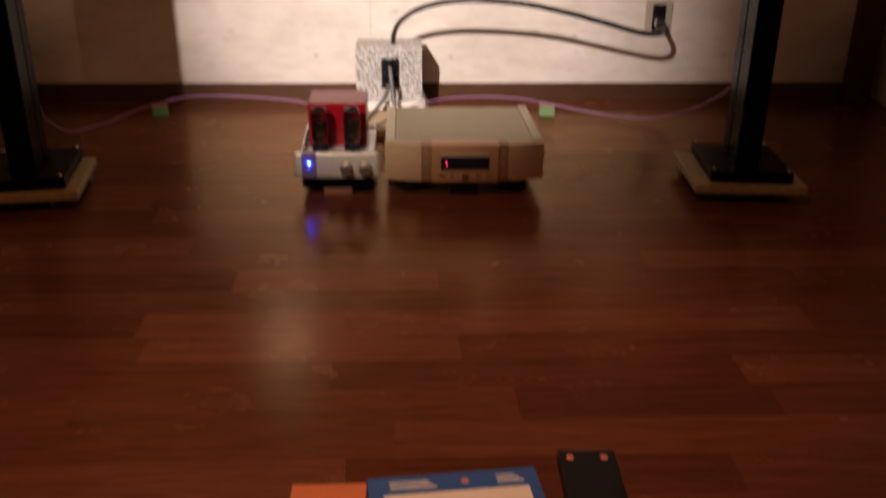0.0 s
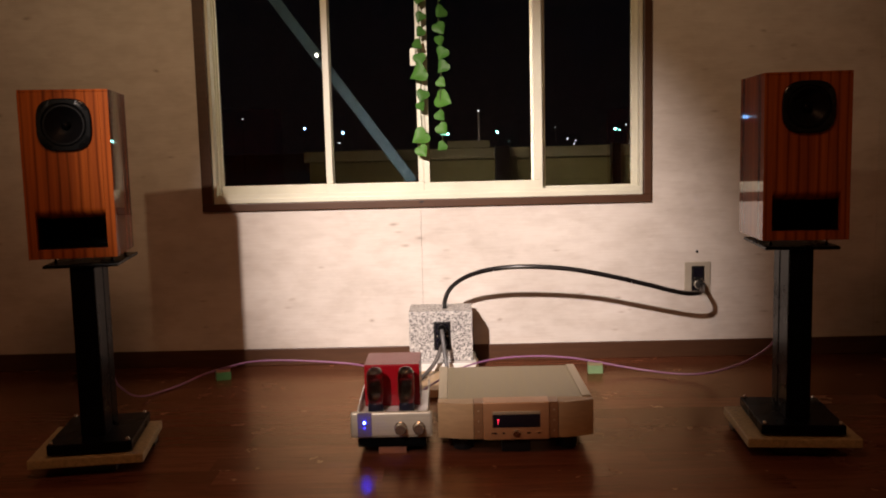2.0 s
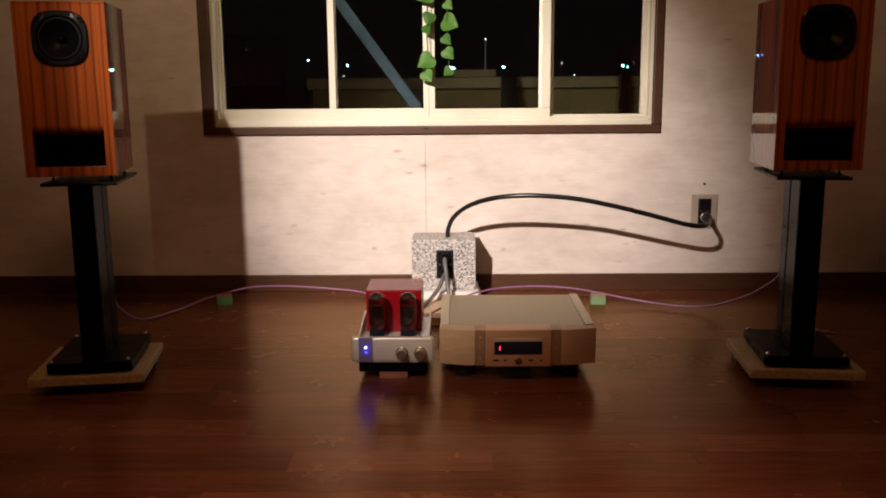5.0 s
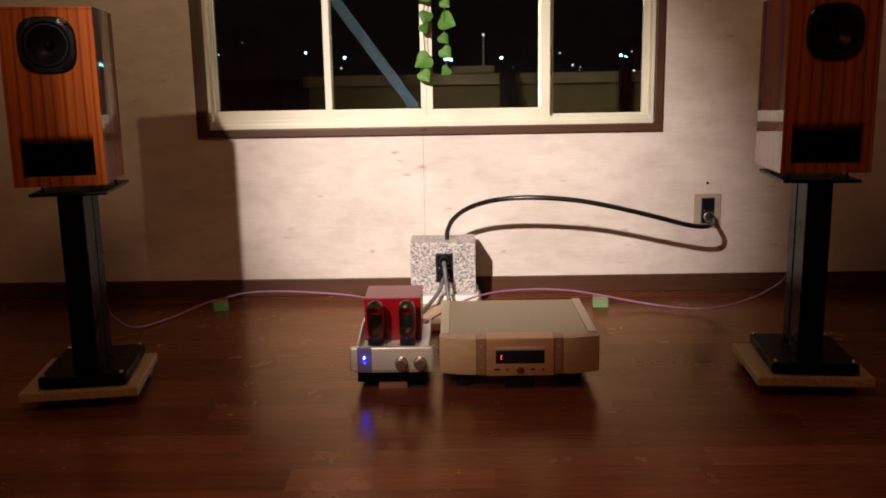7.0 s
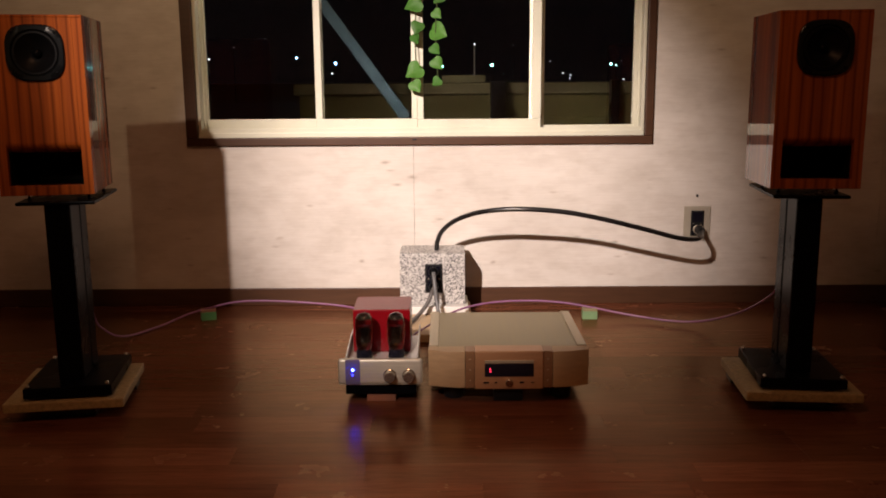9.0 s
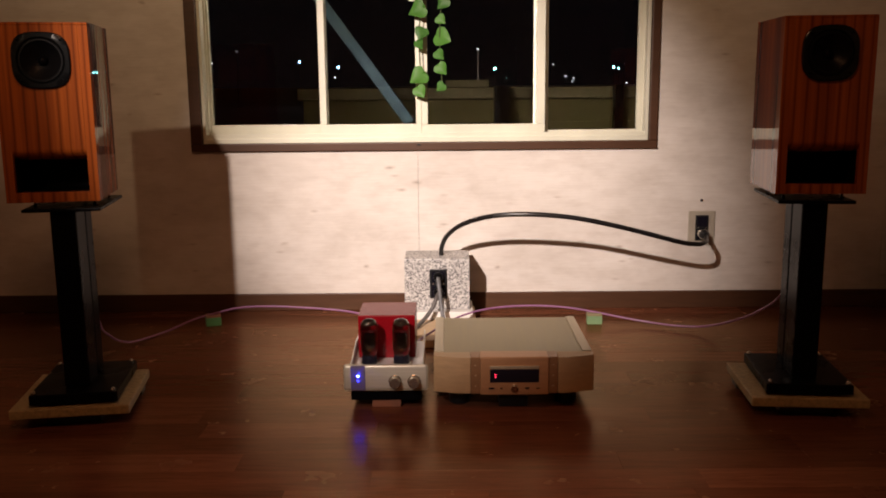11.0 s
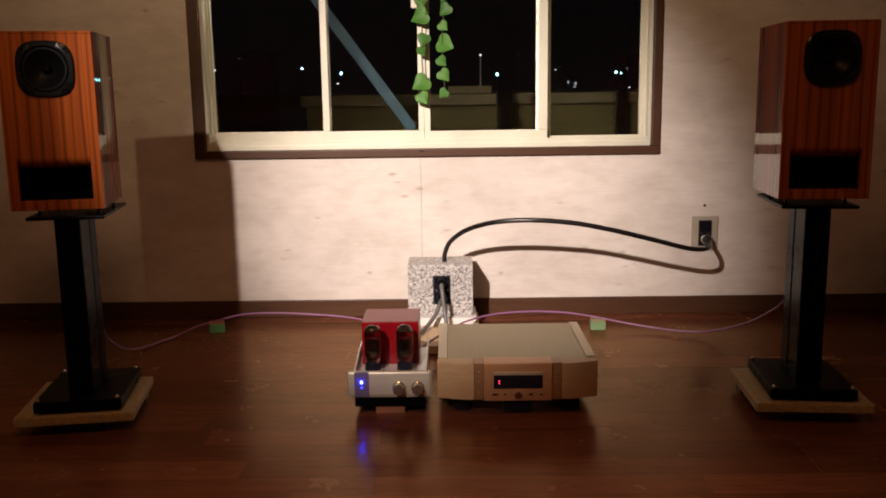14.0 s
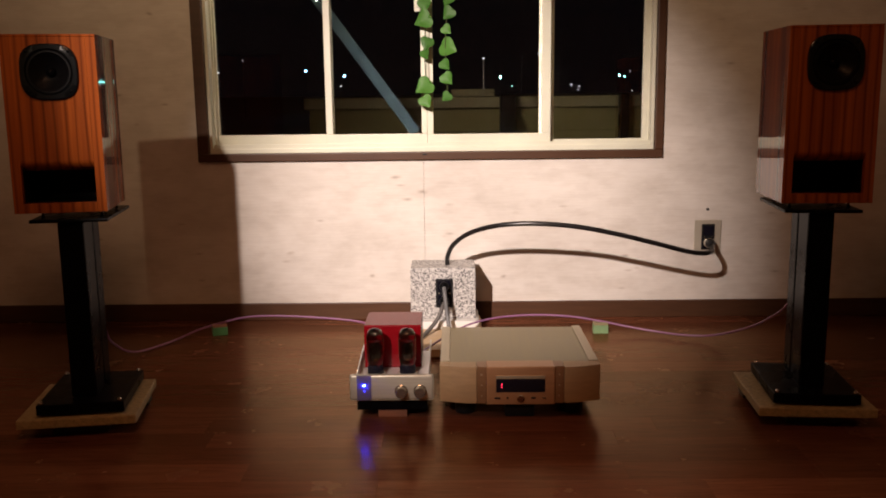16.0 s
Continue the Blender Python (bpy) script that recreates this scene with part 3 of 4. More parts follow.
def loudspeaker(at, turn):
    s = thing("loudspeaker", at, turn, "glossy striped-veneer loudspeaker with one black driver", "loudspeaker", "pair of loudspeakers")
    w, t = SW / 2, 0.018
    part("side_panel", box(-w, -w + t, 0.0181, SD, 0, SH, 0.002), VENEER, s, "mirror-glossy veneered side")
    part("side_panel", box(w - t, w, 0.0181, SD, 0, SH, 0.002), VENEER, s)
    part("top_panel", box(-w + t, w - t, 0.0181, SD, SH - t, SH, 0.002), VENEER, s)
    part("bottom_panel", box(-w + t, w - t, 0.0181, SD, 0, t, 0.002), VENEER, s)
    part("back_panel", box(-w + t, w - t, SD - t, SD - 0.001, t, SH - t), VENEER, s)
    # baffle: flat above, rolling back into the slot mouth below
    arc = [(0.0, 0.135)] + [(0.075 * (1 - math.cos(a)), 0.135 - 0.032 * math.sin(a)) for a in [math.pi / 2 * k / 8 for k in range(1, 9)]]
    bm = prism([(0.0, 0.16), *arc, (0.09, 0.103), (0.09, 0.121), (0.018, 0.15), (0.018, 0.16)], "x", -0.090, 0.090)
    holed_plate(-0.09, 0.09, 0.16, SH - 0.0071, 0.0, SH - 0.094, 0.0565, 0.0, 0.018, bm)
    part("baffle", bm, VENEER, s, "orange-brown striped front with a wide slot")
    part("front_edge", box(-w, -0.0901, 0, 0.018, 0, SH - 0.0071, 0.0015), VENEER, s)
    part("front_edge", box(0.0901, w, 0, 0.018, 0, SH - 0.0071, 0.0015), VENEER, s)
    part("front_rail", box(-w, w, 0, 0.018, SH - 0.007, SH, 0.0022), VENEER, s)
    part("front_rail", box(-0.09, 0.09, 0, 0.018, 0, 0.026, 0.0015), VENEER, s)
    bm = box(-0.0945, -0.0905, 0.0182, 0.18, 0.019, 0.13)
    box(0.0905, 0.0945, 0.0182, 0.18, 0.019, 0.13, bm=bm)
    box(-0.09, 0.09, 0.0182, 0.18, 0.0185, 0.0225, bm=bm)
    box(-0.09, 0.09, 0.176, 0.18, 0.023, 0.4, bm=bm)
    part("slot_lining", bm, CONE, s, "black slot lining")
    m = Matrix.Translation((0.0, -0.001, SH - 0.094)) @ Euler((radians(90), 0, 0)).to_matrix().to_4x4()
    drv = part("driver", lathe([(0.07, -0.001, 3.1), (0.07, 0.005, 3.1), (0.067, 0.008, 3.0), (0.058, 0.008, 2.2), (0.055, 0.003, 2.0), (0.055, -0.001, 2.0)], 48, m=m, close=False), BASKET, s, "rounded square black driver", True)
    part("surround", lathe([(0.0555, 0.003), (0.053, 0.0065), (0.049, 0.0065), (0.046, 0.002)], 40, m=m, close=False), SURROUND, drv, "", True)
    part("cone", lathe([(0.046, 0.002), (0.032, -0.009), (0.012, -0.021), (0.005, -0.0215)], 40, m=m, close=False), CONE, drv, "", True)
    part("dust_cap", lathe([(0.0125, -0.02), (0.0115, -0.012), (0.008, -0.007), (0.001, -0.0045)], 24, m=m), BLACK, drv, "", True)
    for sx, sz in ((-1, -1), (-1, 1), (1, -1), (1, 1)):
        mm = Matrix.Translation((sx * 0.05, -0.009, SH - 0.094 + sz * 0.05)) @ Euler((radians(90), 0, 0)).to_matrix().to_4x4()
        part("screw", lathe([(0.0035, 0), (0.003, 0.002), (0.001, 0.0025)], 10, m=mm), BLACK, drv)
    return s


def stand(at, turn):
    s = thing("speaker_stand", at, turn, "black steel loudspeaker stand with two posts", "stand", "pair of speaker stands")
    part("base_plate", box(-0.111, 0.113, -0.16, 0.12, 0.007, 0.034, 0.003), BLACK, s)
    part("top_plate", box(-0.098, 0.098, -0.118, 0.165, 0.512, 0.521, 0.003), BLACK, s)
    part("post", box(-0.033, 0.033, -0.105, -0.01, 0.0342, 0.5118, 0.006), BLACK, s)
    part("post", box(-0.03, 0.03, 0.006, 0.075, 0.0342, 0.5118, 0.006), BLACK, s)
    for x in (-0.1, 0.1):
        for y in (-0.147, 0.107):
            part("spike", lathe([(0.002, 0.0), (0.005, 0.012), (0.005, 0.0345), (0.0055, 0.035), (0.0055, 0.0385), (0.0035, 0.0415), (0.001, 0.042)], 14, m=Matrix.Translation((x, y, 0))), CHROME, s, "bright steel spike", True)
    for x, y in ((-0.075, -0.07), (0.075, -0.07), (-0.075, 0.1), (0.075, 0.1)):
        part("cone_foot", lathe([(0.005, 0.5212), (0.0035, 0.529), (0.0015, 0.5378)], 12, m=Matrix.Translation((x, y, 0))), BLACK, s)
    return s


def slab(at, turn):
    s = thing("stone_slab", at, turn, "pale stone slab on dark rubber pads under a stand", "slab", "stone slabs")
    part("plate", box(-0.153, 0.151, -0.175, 0.135, 0.031, 0.056, 0.004), STONE, s)
    for x, y in ((0.0, -0.108), (-0.07, 0.085), (0.07, 0.085)):
        part("pad", box(x - 0.07, x + 0.07, y - 0.03, y + 0.03, 0.0, 0.0308, 0.003), RUBBER, s, "black rubber pad")
    return s


for at, turn, slab_at, slab_turn, front, toe in (((-0.959, 1.99), 8.5, (-0.966, 1.99), 8.5, (-0.958, 1.876), 10.4), ((1.036, 2.02), -6.0, (1.034, 2.02), -4.6, (1.031, 1.906), -4.2)):
    slab((*slab_at, 0), slab_turn)
    stand((*at, 0.0562), turn)
    loudspeaker((*front, 0.5942), toe)


# ---- valve amplifier ----
amp = thing("valve_amplifier", (-0.115, 1.945, 0), label="small valve amplifier with red transformer cover and silver front", category="amplifier")
part("front_panel", box(-0.116, 0.116, -0.006, 0.004, 0.055, 0.128, 0.009, seg=4), BRUSHED, amp, "brushed silver front panel", True)
strip = part("display_strip", box(-0.096, -0.056, -0.0075, -0.0062, 0.0565, 0.1265), VIOLETSTRIP, amp, "violet window strip")
for z, size, light in ((0.098, 0.0024, BLUELED), (0.083, 0.0018, DIMLED)):
    part("led", lathe([(size, 0), (size * 0.7, 0.002), (0.0003, 0.0025)], 12, m=Matrix.Translation((-0.076, -0.0076, z)) @ Euler((radians(90), 0, 0)).to_matrix().to_4x4()), light, strip, "lit blue indicator")
for x in (0.026, 0.078):
    part("knob", lathe([(0.018, 0), (0.018, 0.0035), (0.0155, 0.0055), (0.0148, 0.0235), (0.0138, 0.0248), (0.001, 0.025)], 30, m=Matrix.Translation((x, -0.0061, 0.082)) @ Euler((radians(90), 0, 0)).to_matrix().to_4x4()), KNOB, amp, "turned silver knob", True)
part("chassis", box(-0.1, 0.1, 0.0045, 0.33, 0.05, 0.098, 0.003), WHITESTEEL, amp, "pale steel chassis")
part("base_pan", box(-0.098, 0.098, 0.008, 0.325, 0.022, 0.0498, 0.003), BLACK, amp)
for sx in (-1, 1):
    part("side_rail", prism([(0.02, 0.0985), (0.325, 0.0985), (0.325, 0.135), (0.2, 0.135), (0.02, 0.112)], "x", *sorted((sx * 0.0985, sx * 0.1025)), bevel=0.001), WHITESTEEL, amp)
part("transformer_cover", box(-0.089, 0.077, 0.155, 0.315, 0.0985, 0.226, 0.003), RED, amp, "glossy red transformer cover")
part("foot_block", box(-0.04, 0.04, 0.012, 0.05, 0.0, 0.0218, 0.002), REDWOOD, amp, "reddish wooden block")
part("foot_block", box(-0.09, -0.03, 0.24, 0.3, 0.0, 0.0218, 0.002), RUBBER, amp)
part("foot_block", box(0.03, 0.09, 0.24, 0.3, 0.0, 0.0218, 0.002), RUBBER, amp)
for x in (-0.052, 0.039):
    m = Matrix.Translation((x, 0.098, 0.0985)) @ Matrix.Diagonal((1.16, 1.16, 1.06, 1))
    valve = part("valve", lathe([(0.017, 0.027), (0.0205, 0.04), (0.0215, 0.06), (0.0215, 0.098), (0.0205, 0.112), (0.015, 0.122), (0.007, 0.126), (0.001, 0.127)], 28, m=m), TUBEGLASS, amp, "clear glass valve", True)
    part("valve_base", lathe([(0.02, 0), (0.02, 0.02), (0.0175, 0.0265), (0.001, 0.0268)], 24, m=m), SMOKED, valve, "black valve base", True)
    part("socket", lathe([(0.025, -0.0003), (0.025, 0.004), (0.021, 0.0045), (0.0205, 0.0002)], 24, m=m), BRUSHED, valve)
    bm = lathe([(0.0085, 0.045), (0.0112, 0.056), (0.0095, 0.066), (0.0112, 0.078), (0.0085, 0.088), (0.001, 0.0885)], 20, m=m, power=2.6)
    lathe([(0.015, 0.09), (0.015, 0.0915)], 18, m=m, bm=bm)
    lathe([(0.013, 0.04), (0.013, 0.0415)], 18, m=m, bm=bm)
    part("plate_structure", bm, GREYMETAL, valve, "dark metal plates")
    part("heater", lathe([(0.002, 0.0425), (0.002, 0.0445)], 8, m=m), FILAMENT, valve, "faint orange heater")
    part("getter_cap", lathe([(0.0194, 0.1115), (0.0188, 0.1145), (0.0165, 0.118), (0.0125, 0.1215)], 24, m=m, close=False), CHROME, valve, "silvery getter flash", True)

# ---- disc player ----
cd = thing("disc_player", (0.2385, 1.955, 0), label="champagne gold disc player with a black display", category="disc player")
N = 14
front = [(-0.221 + 0.101 * k / N, -0.004 - 0.022 * math.sin(math.pi / 2 * k / N)) for k in range(N + 1)]
for sx in (-1, 1):
    pts = [(sx * x, y) for x, y in front]
    pts += [(sx * -0.12, 0.03), (sx * -0.221, 0.03)]
    part("front_cheek", prism(pts, "z", 0.048, 0.15, bevel=0.0012), GOLD, cd, "curved champagne cheek", True)
part("side_pillar", box(-0.1192, -0.0938, -0.0225, 0.03, 0.046, 0.1505, 0.0012), PILLAR, cd)
part("side_pillar", box(0.0938, 0.1192, -0.0225, 0.03, 0.046, 0.1505, 0.0012), PILLAR, cd)
part("centre_panel", box(-0.0932, 0.0932, -0.0301, 0.03, 0.045, 0.1525, 0.0028), COPPER, cd, "coppery centre panel")
tray = part("disc_tray", box(-0.067, 0.067, -0.0335, -0.0302, 0.119, 0.128, 0.001), GOLDRAIL, cd, "pale gold disc tray")
disp = part("display", box(-0.067, 0.067, -0.0318, -0.0302, 0.081, 0.1175, 0.0005), SMOKED, cd, "black glass display")
for z0, z1 in ((0.0945, 0.0972), (0.1018, 0.1045)):
    part("digit", box(-0.0535, -0.0498, -0.0324, -0.0319, z0, z1), REDLED, disp, "red lit bar")
part("button", lathe([(0.0105, 0), (0.0105, 0.006), (0.0085, 0.008), (0.001, 0.0082)], 24, m=Matrix.Translation((0, -0.0302, 0.064)) @ Euler((radians(90), 0, 0)).to_matrix().to_4x4()), CHROME, cd, "round bright push button", True)
for x, w, mt in ((-0.063, 0.008, SMOKED), (-0.036, 0.003, SMOKED), (0.035, 0.006, SMOKED), (0.064, 0.005, CHROME)):
    part("button", box(x - w, x + w, -0.033, -0.0302, 0.0625, 0.0665, 0.001), mt, cd)
for x in (-0.1065, 0.1065):
    for z in (0.068, 0.098, 0.128):
        part("screw", lathe([(0.0018, 0), (0.0018, 0.0012), (0.0008, 0.0015)], 10, m=Matrix.Translation((x, -0.0226, z)) @ Euler((radians(90), 0, 0)).to_matrix().to_4x4()), BRASSDOT, cd)
part("case", box(-0.219, 0.219, 0.0305, 0.4, 0.05, 0.1462, 0.003), GOLD, cd, "champagne case")
part("top_plate", box(-0.1931, 0.1931, 0.012, 0.398, 0.1464, 0.1495, 0.001), GOLDTOP, cd, "olive-gold brushed top plate")
for sx in (-1, 1):
    part("top_rail", box(*sorted((sx * 0.1935, sx * 0.2195)), 0.0305, 0.4, 0.1465, 0.1525, 0.0015), GOLDRAIL, cd, "pale side rail")
for x in (-0.15, 0.15):
    for y in (0.05, 0.33):
        part("foot", lathe([(0.028, 0), (0.03, 0.003), (0.03, 0.046), (0.026, 0.0495)], 24, m=Matrix.Translation((x, y, 0))), RUBBER, cd, "black foot", True)
part("centre_foot", box(-0.04, 0.04, 0.0, 0.05, 0.0, 0.03, 0.002), RUBBER, cd)

# ---- mains block, board, outlet ----
solid("low_board", box(-0.12, 0.16, 2.52, 2.99, 0.0, 0.028, 0.003), PALEWOOD, "pale plywood board lying on the floor", "board")
solid("white_plinth", box(-0.09, 0.15, 2.78, 2.96, 0.0285, 0.058, 0.003), WHITEBOARD, "white laminate plinth on the plywood board", "plinth")
mains = thing("granite_mains_block", (0.0175, 2.82, 0.0585), label="grey speckled granite block with a black mains outlet", category="power block")
part("block", box(-0.1205, 0.1205, 0.0, 0.172, 0.0, 0.191, 0.0025), GRANITE, mains)


def duplex(parent, x, y, z, w, h):
    o = part("socket", box(x - w / 2, x + w / 2, y - 0.006, y - 0.0003, z - h / 2, z + h / 2, 0.002), RUBBER, parent, "black twin socket")
    for s in (-1, 1):
        part("socket_face", box(x - w * 0.38, x + w * 0.38, y - 0.009, y - 0.0062, z + s * h * 0.25 - h * 0.19, z + s * h * 0.25 + h * 0.19, 0.002), SMOKED, o)
        part("screw", lathe([(0.003, 0), (0.003, 0.001), (0.001, 0.0014)], 10, m=Matrix.Translation((x + s * w * 0.3, y - 0.0063, z)) @ Euler((radians(90), 0, 0)).to_matrix().to_4x4()), CHROME, o)
    return o


duplex(mains, 0.005, 0, 0.098, 0.064, 0.108)
PLUGX = Euler((radians(90), 0, 0)).to_matrix().to_4x4()
for dx, dz, mt, pts in ((0.022, 0.187, GREYCORD, [(0.022, 2.768, 0.187), (0.024, 2.742, 0.176), (0.028, 2.728, 0.14), (0.034, 2.715, 0.09), (0.042, 2.69, 0.05), (0.06, 2.62, 0.037), (0.1, 2.5, 0.045), (0.16, 2.372, 0.08)]),
                        (0.022, 0.13, BRAID, [(0.022, 2.768, 0.13), (0.014, 2.745, 0.116), (-0.002, 2.735, 0.08), (-0.035, 2.7, 0.045), (-0.07, 2.6, 0.037), (-0.1, 2.45, 0.045), (-0.11, 2.285, 0.07)])):
    c = thing("power_cord", (0, 0, 0), label="thick power cord plugged into the granite block", category="cord", group="power cords")
    part("plug", lathe([(0.012, -0.002), (0.017, 0.0), (0.0185, 0.02), (0.016, 0.034), (0.009, 0.044)], 20, m=Matrix.Translation((dx, 2.811, dz)) @ PLUGX), BLACK, c, "black plug", True)
    part("cord", sweep(pts, 0.0075), mt, c, smooth=True)

outlet = thing("wall_outlet", (1.053, WALL, 0.316), label="beige wall outlet plate with a black twin socket", category="outlet", kind="structure")
part("plate", box(-0.052, 0.052, -0.006, -0.0003, -0.066, 0.07, 0.0025), PLATE, outlet)
duplex(outlet, 0.0, -0.006, 0.004, 0.05, 0.1)
solid("wall_screw", lathe([(0.005, 0), (0.005, 0.004), (0.001, 0.006)], 10, m=Matrix.Translation((1.05, WALL - 0.0002, 0.428)) @ PLUGX), RUBBER, "small dark screw in the wall above the outlet", "screw")
main_cable = thing("mains_cable", (0, 0, 0), label="thick black mains cable arching from granite block to outlet", category="cable")
part("cable", sweep([(0.033, 2.89, 0.2502), (0.036, 2.885, 0.2836), (0.058, 2.85, 0.3332), (0.114, 2.79, 0.3833), (0.206, 2.735, 0.4182), (0.33, 2.7, 0.4309), (0.484, 2.69, 0.4207), (0.6258, 2.688, 0.3937), (0.7693, 2.705, 0.3558), (0.8968, 2.745, 0.3173), (0.9707, 2.79, 0.3021), (1.0148, 2.855, 0.2986), (1.0382, 2.93, 0.2976), (1.053, 2.985, 0.297)], 0.0088), CABLESKIN, main_cable, "", True)
plug = part("plug", lathe([(0.012, -0.001), (0.017, 0.0), (0.019, 0.022), (0.0165, 0.045), (0.010, 0.056)], 22, m=Matrix.Translation((1.053, WALL - 0.0155, 0.299)) @ PLUGX), RUBBER, main_cable, "black plug with a bright collar", True)
part("ring", lathe([(0.0185, 0.006), (0.0205, 0.008), (0.0205, 0.022), (0.0192, 0.024)], 22, m=Matrix.Translation((1.053, WALL - 0.0155, 0.299)) @ PLUGX), CHROME, plug, "bright ring", True)

# ---- purple speaker cables on green blocks ----
for pts in ([(-0.12, 2.28, 0.075), (-0.15, 2.45, 0.06), (-0.20, 2.7, 0.05), (-0.30, 2.82, 0.05), (-0.45, 2.83, 0.064), (-0.60, 2.83, 0.072), (-0.72, 2.84, 0.066), (-0.82, 2.84, 0.0443), (-0.90, 2.82, 0.024), (-0.965, 2.74, 0.007), (-1.03, 2.61, 0.008), (-1.045, 2.5, 0.036), (-1.046, 2.4, 0.085), (-1.02, 2.26, 0.165), (-1.0, 2.18, 0.34), (-0.99, 2.15, 0.6)],
            [(-0.06, 2.28, 0.075), (-0.02, 2.42, 0.07), (0.10, 2.7, 0.062), (0.22, 2.8, 0.066), (0.36, 2.83, 0.067), (0.49, 2.83, 0.06), (0.598, 2.82, 0.0443), (0.70, 2.80, 0.027), (0.79, 2.77, 0.017), (0.88, 2.72, 0.016), (0.97, 2.68, 0.024), (1.03, 2.56, 0.075), (1.075, 2.44, 0.14), (1.10, 2.3, 0.24), (1.09, 2.22, 0.4), (1.08, 2.19, 0.62)]):
    c = thing("speaker_cable", (0, 0, 0), label="thin purple speaker cable propped over a green block", category="cable", group="purple speaker cables")
    part("cable", sweep(pts, 0.0036, 8), PURPLE, c, smooth=True)
for x, y, turn, body, cap, words in ((-0.826, 2.84, 20, DEEPGREEN, REDWOOD, "small deep green block with a brown cap under a cable"), (0.602, 2.82, -3, GREEN, GREENTOP, "small pale green block with a beige cap under a cable")):
    g = thing("green_block", (x, y, 0), turn, words, "block", "green blocks")
    part("body", box(-0.0275, 0.0275, -0.019, 0.019, 0.0, 0.031, 0.002), body, g)
    part("cap", box(-0.027, 0.027, -0.0185, 0.0185, 0.0312, 0.0402, 0.002), cap, g, "thin cap")

# ---- ivy garlands in front of the window ----
def leaf_mesh():
    b = bmesh.new()
    half = [(0.0, -0.02), (0.17, 0.14), (0.37, 0.17), (0.52, 0.04), (0.6, -0.16), (0.5, -0.4), (0.31, -0.62), (0.0, -1.0)]
    mid = [b.verts.new((0, -0.06 * math.sin(3 * -v), v)) for _, v in half]
    for s in (-1, 1):
        edge = [None] + [b.verts.new((s * u, 0.1 * u - 0.05 * math.cos(5 * v) + 0.03 * math.sin(9 * u), v)) for u, v in half[1:-1]] + [None]
        inner = [b.verts.new((s * u * 0.5, 0.02 * u - 0.05, v * 0.95)) for u, v in half[1:-1]]
        for i in range(len(inner) - 1):
            for q in ((inner[i], inner[i + 1], edge[i + 2], edge[i + 1]), (mid[i + 1], mid[i + 2], inner[i + 1], inner[i])):
                b.faces.new(q if s > 0 else q[::-1])
        for q in ((mid[0], mid[1], inner[0]), (mid[0], inner[0], edge[1]), (mid[-1], inner[-1], mid[-2]), (mid[-1], edge[-2], inner[-1])):
            b.faces.new(q if s > 0 else q[::-1])
    g = bmesh.ops.extrude_face_region(b, geom=list(b.faces))
    for v in [e for e in g["geom"] if isinstance(e, bmesh.types.BMVert)]:
        v.co.y += 0.012
    return mesh_of("leaf", b, LEAF, True)


LEAFMESH = leaf_mesh()
rng = random.Random(7)
# height and size of the lowest leaves; the large ones turn their tips outwards
LOW = ([(0.852, 0.041), (0.908, 0.055), (1.027, 0.032), (1.067, 0.041), (1.153, 0.055)],
       [(0.869, 0.032), (0.936, 0.04), (0.988, 0.034), (1.052, 0.056), (1.117, 0.032), (1.176, 0.041)])
for x, tip, low in ((-0.04, 1, LOW[0]), (0.038, -1, LOW[1])):
    ivy = thing("ivy_garland", (x, WALL - 0.03, 0), label="hanging garland of artificial green ivy leaves", category="garland", group="ivy garlands")
    foot = low[0][0]
    part("stem", sweep([(0.004 * math.sin(k * 1.7), 0.004 * math.cos(k), 1.97 - k * (1.96 - foot) / 12) for k in range(13)], 0.0022, 6), STEM, ivy)
    leaves = list(low)
    while leaves[-1][0] < 1.9:
        leaves.append((leaves[-1][0] + rng.uniform(0.045, 0.075), rng.choice((0.033, 0.041, 0.041, 0.055))))
    for k, (z, size) in enumerate(leaves):
        lf = new("leaf", LEAFMESH)
        lf.parent = ivy
        lean = tip * rng.uniform(50, 78) if size > 0.05 else rng.choice((-1, 1)) * rng.uniform(5, 55)
        shift = -tip * 0.012 if size > 0.05 else rng.uniform(-0.006, 0.006)
        middle = Matrix.Translation((0, 0, 0.45))
        lf.matrix_local = pose(shift, -0.01 + rng.uniform(-0.006, 0.002), z, rng.uniform(-22, 10), lean, rng.uniform(-30, 30)) @ Matrix.Scale(size * 1.12, 4) @ middle

# ---- things on the floor in front of the listener ----
mag = thing("blue_magazine", (0.155, 0.548, 0), 5, "blue and cream magazine lying on the floor", "magazine")
part("pages", box(-0.13, 0.12, -0.12, 0.128, 0.0, 0.012, 0.001), PAPER, mag)
part("cover", box(-0.132, 0.122, -0.122, 0.13, 0.0122, 0.0135), BLUEPRINT, mag, "blue printed cover")
part("panel", box(-0.11, 0.105, -0.12, 0.088, 0.0136, 0.014), PAPER, mag, "cream printed panel")
for x0, x1, z0 in ((-0.1, -0.03, 0.1), (0.06, 0.1, 0.1)):
    for k in range(3):
        part("text_bar", box(x0, x1 - 0.006 * k, z0 + 0.007 * k, z0 + 0.0032 + 0.007 * k, 0.0136, 0.0139), WHITEBOARD, mag, "pale bar of print")
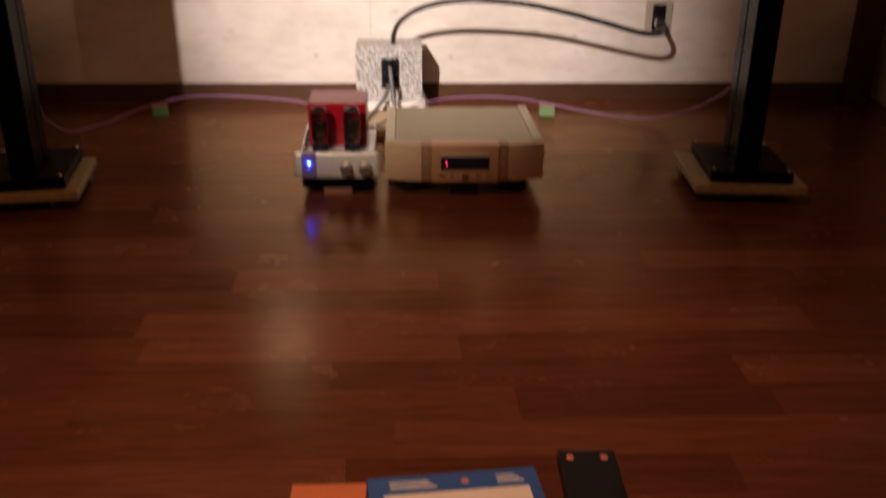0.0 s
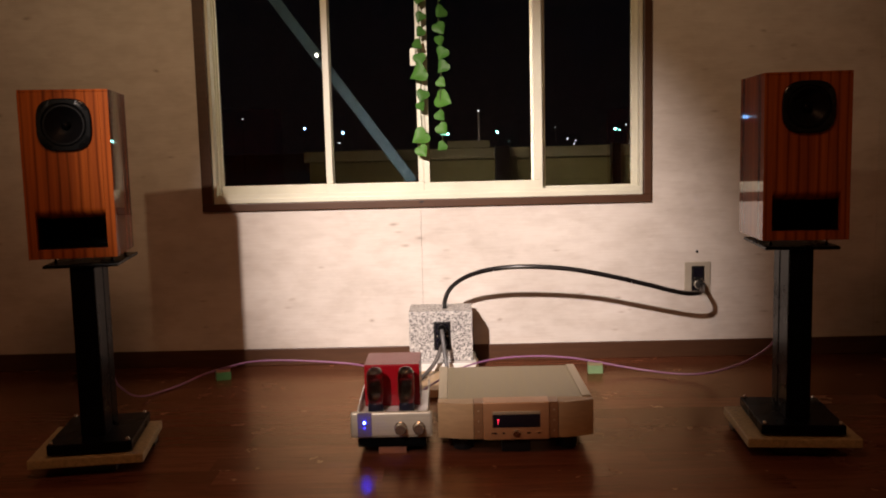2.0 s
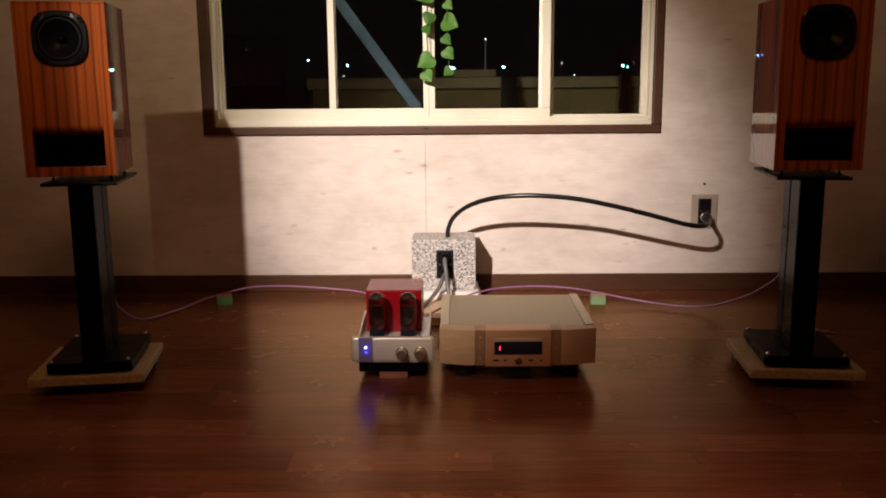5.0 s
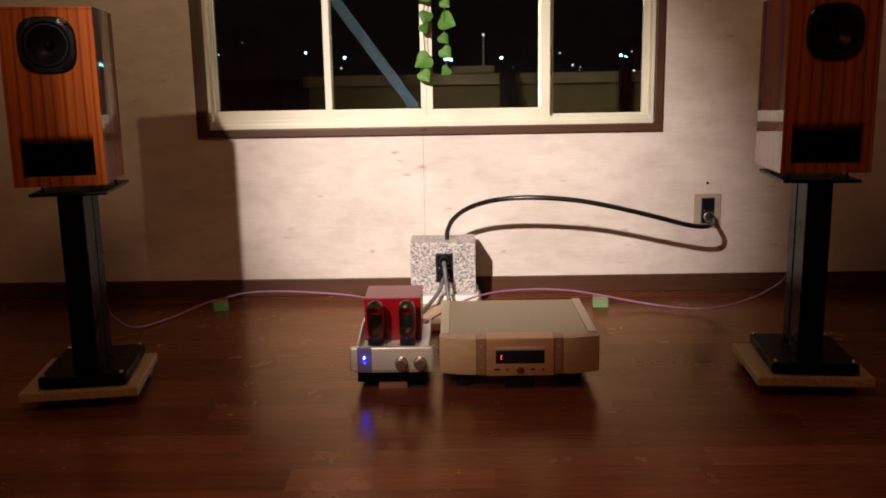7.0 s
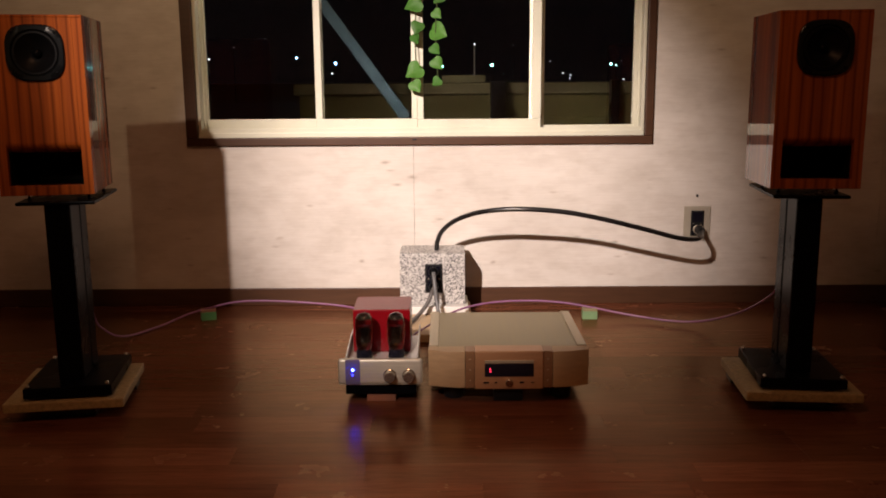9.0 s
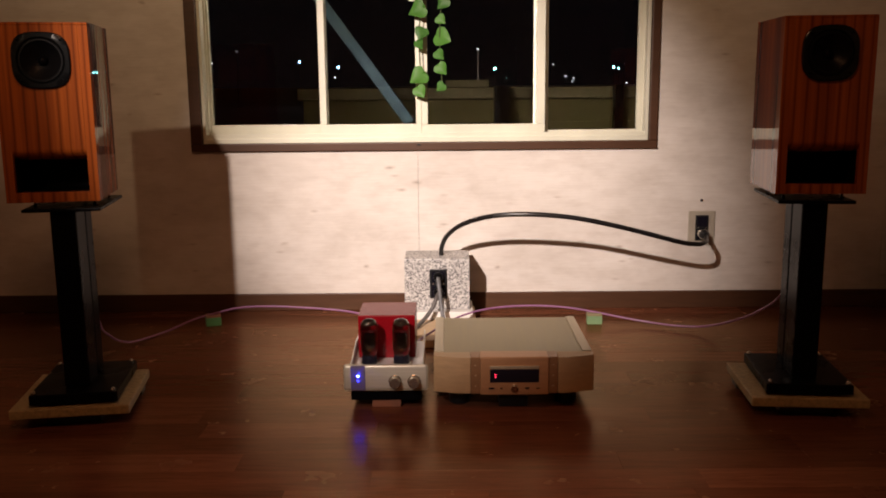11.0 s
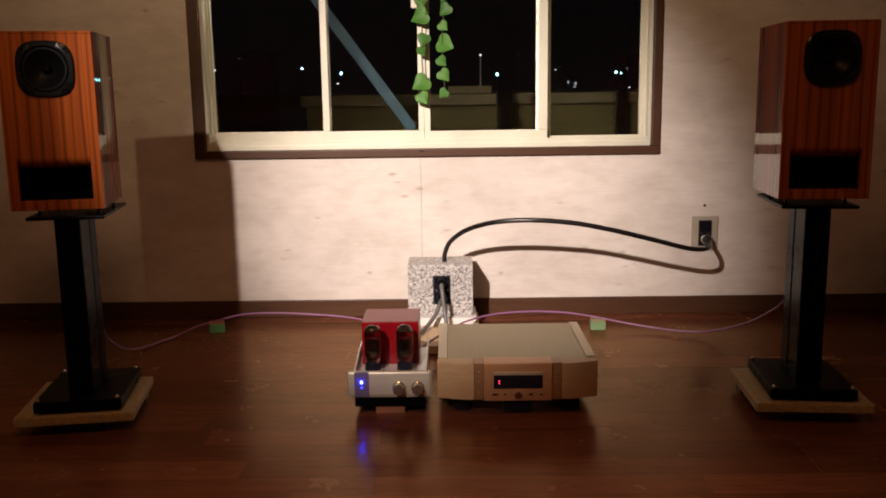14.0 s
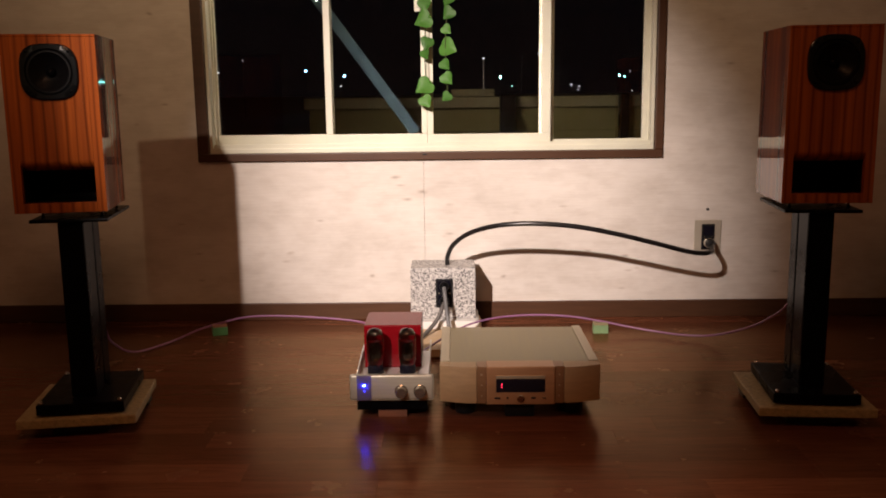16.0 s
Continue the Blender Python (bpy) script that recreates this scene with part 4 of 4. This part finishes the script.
part("dot", lathe([(0.006, 0), (0.006, 0.0003)], 16, m=Matrix.Translation((0.012, 0.11, 0.0136))), CORAL, mag, "coral printed dot")
book = thing("orange_book", (-0.03, 0.53, 0), 0, "orange paper-covered book lying on the floor", "book")
part("cover", box(-0.068, 0.042, -0.12, 0.132, 0.0, 0.01, 0.002), ORANGE, book)
case = thing("black_case", (0.345, 0.6, 0), -2, "flat black case with two round holes", "case")
part("shell", box(-0.044, 0.044, -0.13, 0.118, 0.0, 0.022, 0.003), RUBBER, case)
for x in (-0.027, 0.025):
    part("hole", lathe([(0.006, 0), (0.006, 0.0006), (0.004, 0.0007)], 16, m=Matrix.Translation((x, 0.098, 0.0221))), CORAL, case, "pinkish round mark")

# ---- floor of separate planks ----
floor = solid("floor", box(LEFT, RIGHT, BACK, WALL, -0.08, -0.0125), BROWN, "glossy dark mahogany plank floor", "floor", kind="structure")
PW, LENGTHS = 0.101, (0.606, 0.909, 0.757, 0.454)
shared = {}


def plank_mesh(length):
    if length not in shared:
        shared[length] = mesh_of("plank", box(0.0001, length - 0.0001, 0.0001, PW - 0.0001, -0.0122, 0.0, 0.00012, seg=1), PLANK)
    return shared[length]


rest = bmesh.new()
row = 0
y = WALL - PW
rng = random.Random(11)
while y > BACK - 0.02:
    x = LEFT + 0.002 - rng.uniform(0.0, 0.3)
    while x < RIGHT:
        length = rng.choice(LENGTHS)
        x1 = min(x + length, RIGHT - 0.001)
        if y > 0.35 and x1 - x == length and x > LEFT:
            pl = new("plank", plank_mesh(length))
            pl.location = (x, y, 0)
            pl.rotation_euler = (radians(rng.uniform(-0.1, 0.1)), radians(rng.uniform(-0.02, 0.02)), 0)
            pl.parent = floor
        elif x1 - max(x, LEFT) > 0.01:
            joined(rest, box(max(x, LEFT) + 0.0001, x1 - 0.0001, max(y, BACK) + 0.0001, y + PW - 0.0001, -0.0122, 0.0, 0.0003, seg=1))
        x += length
    y -= PW
tagged(part("plank_field", rest, PLANK, floor), kind="stuff")
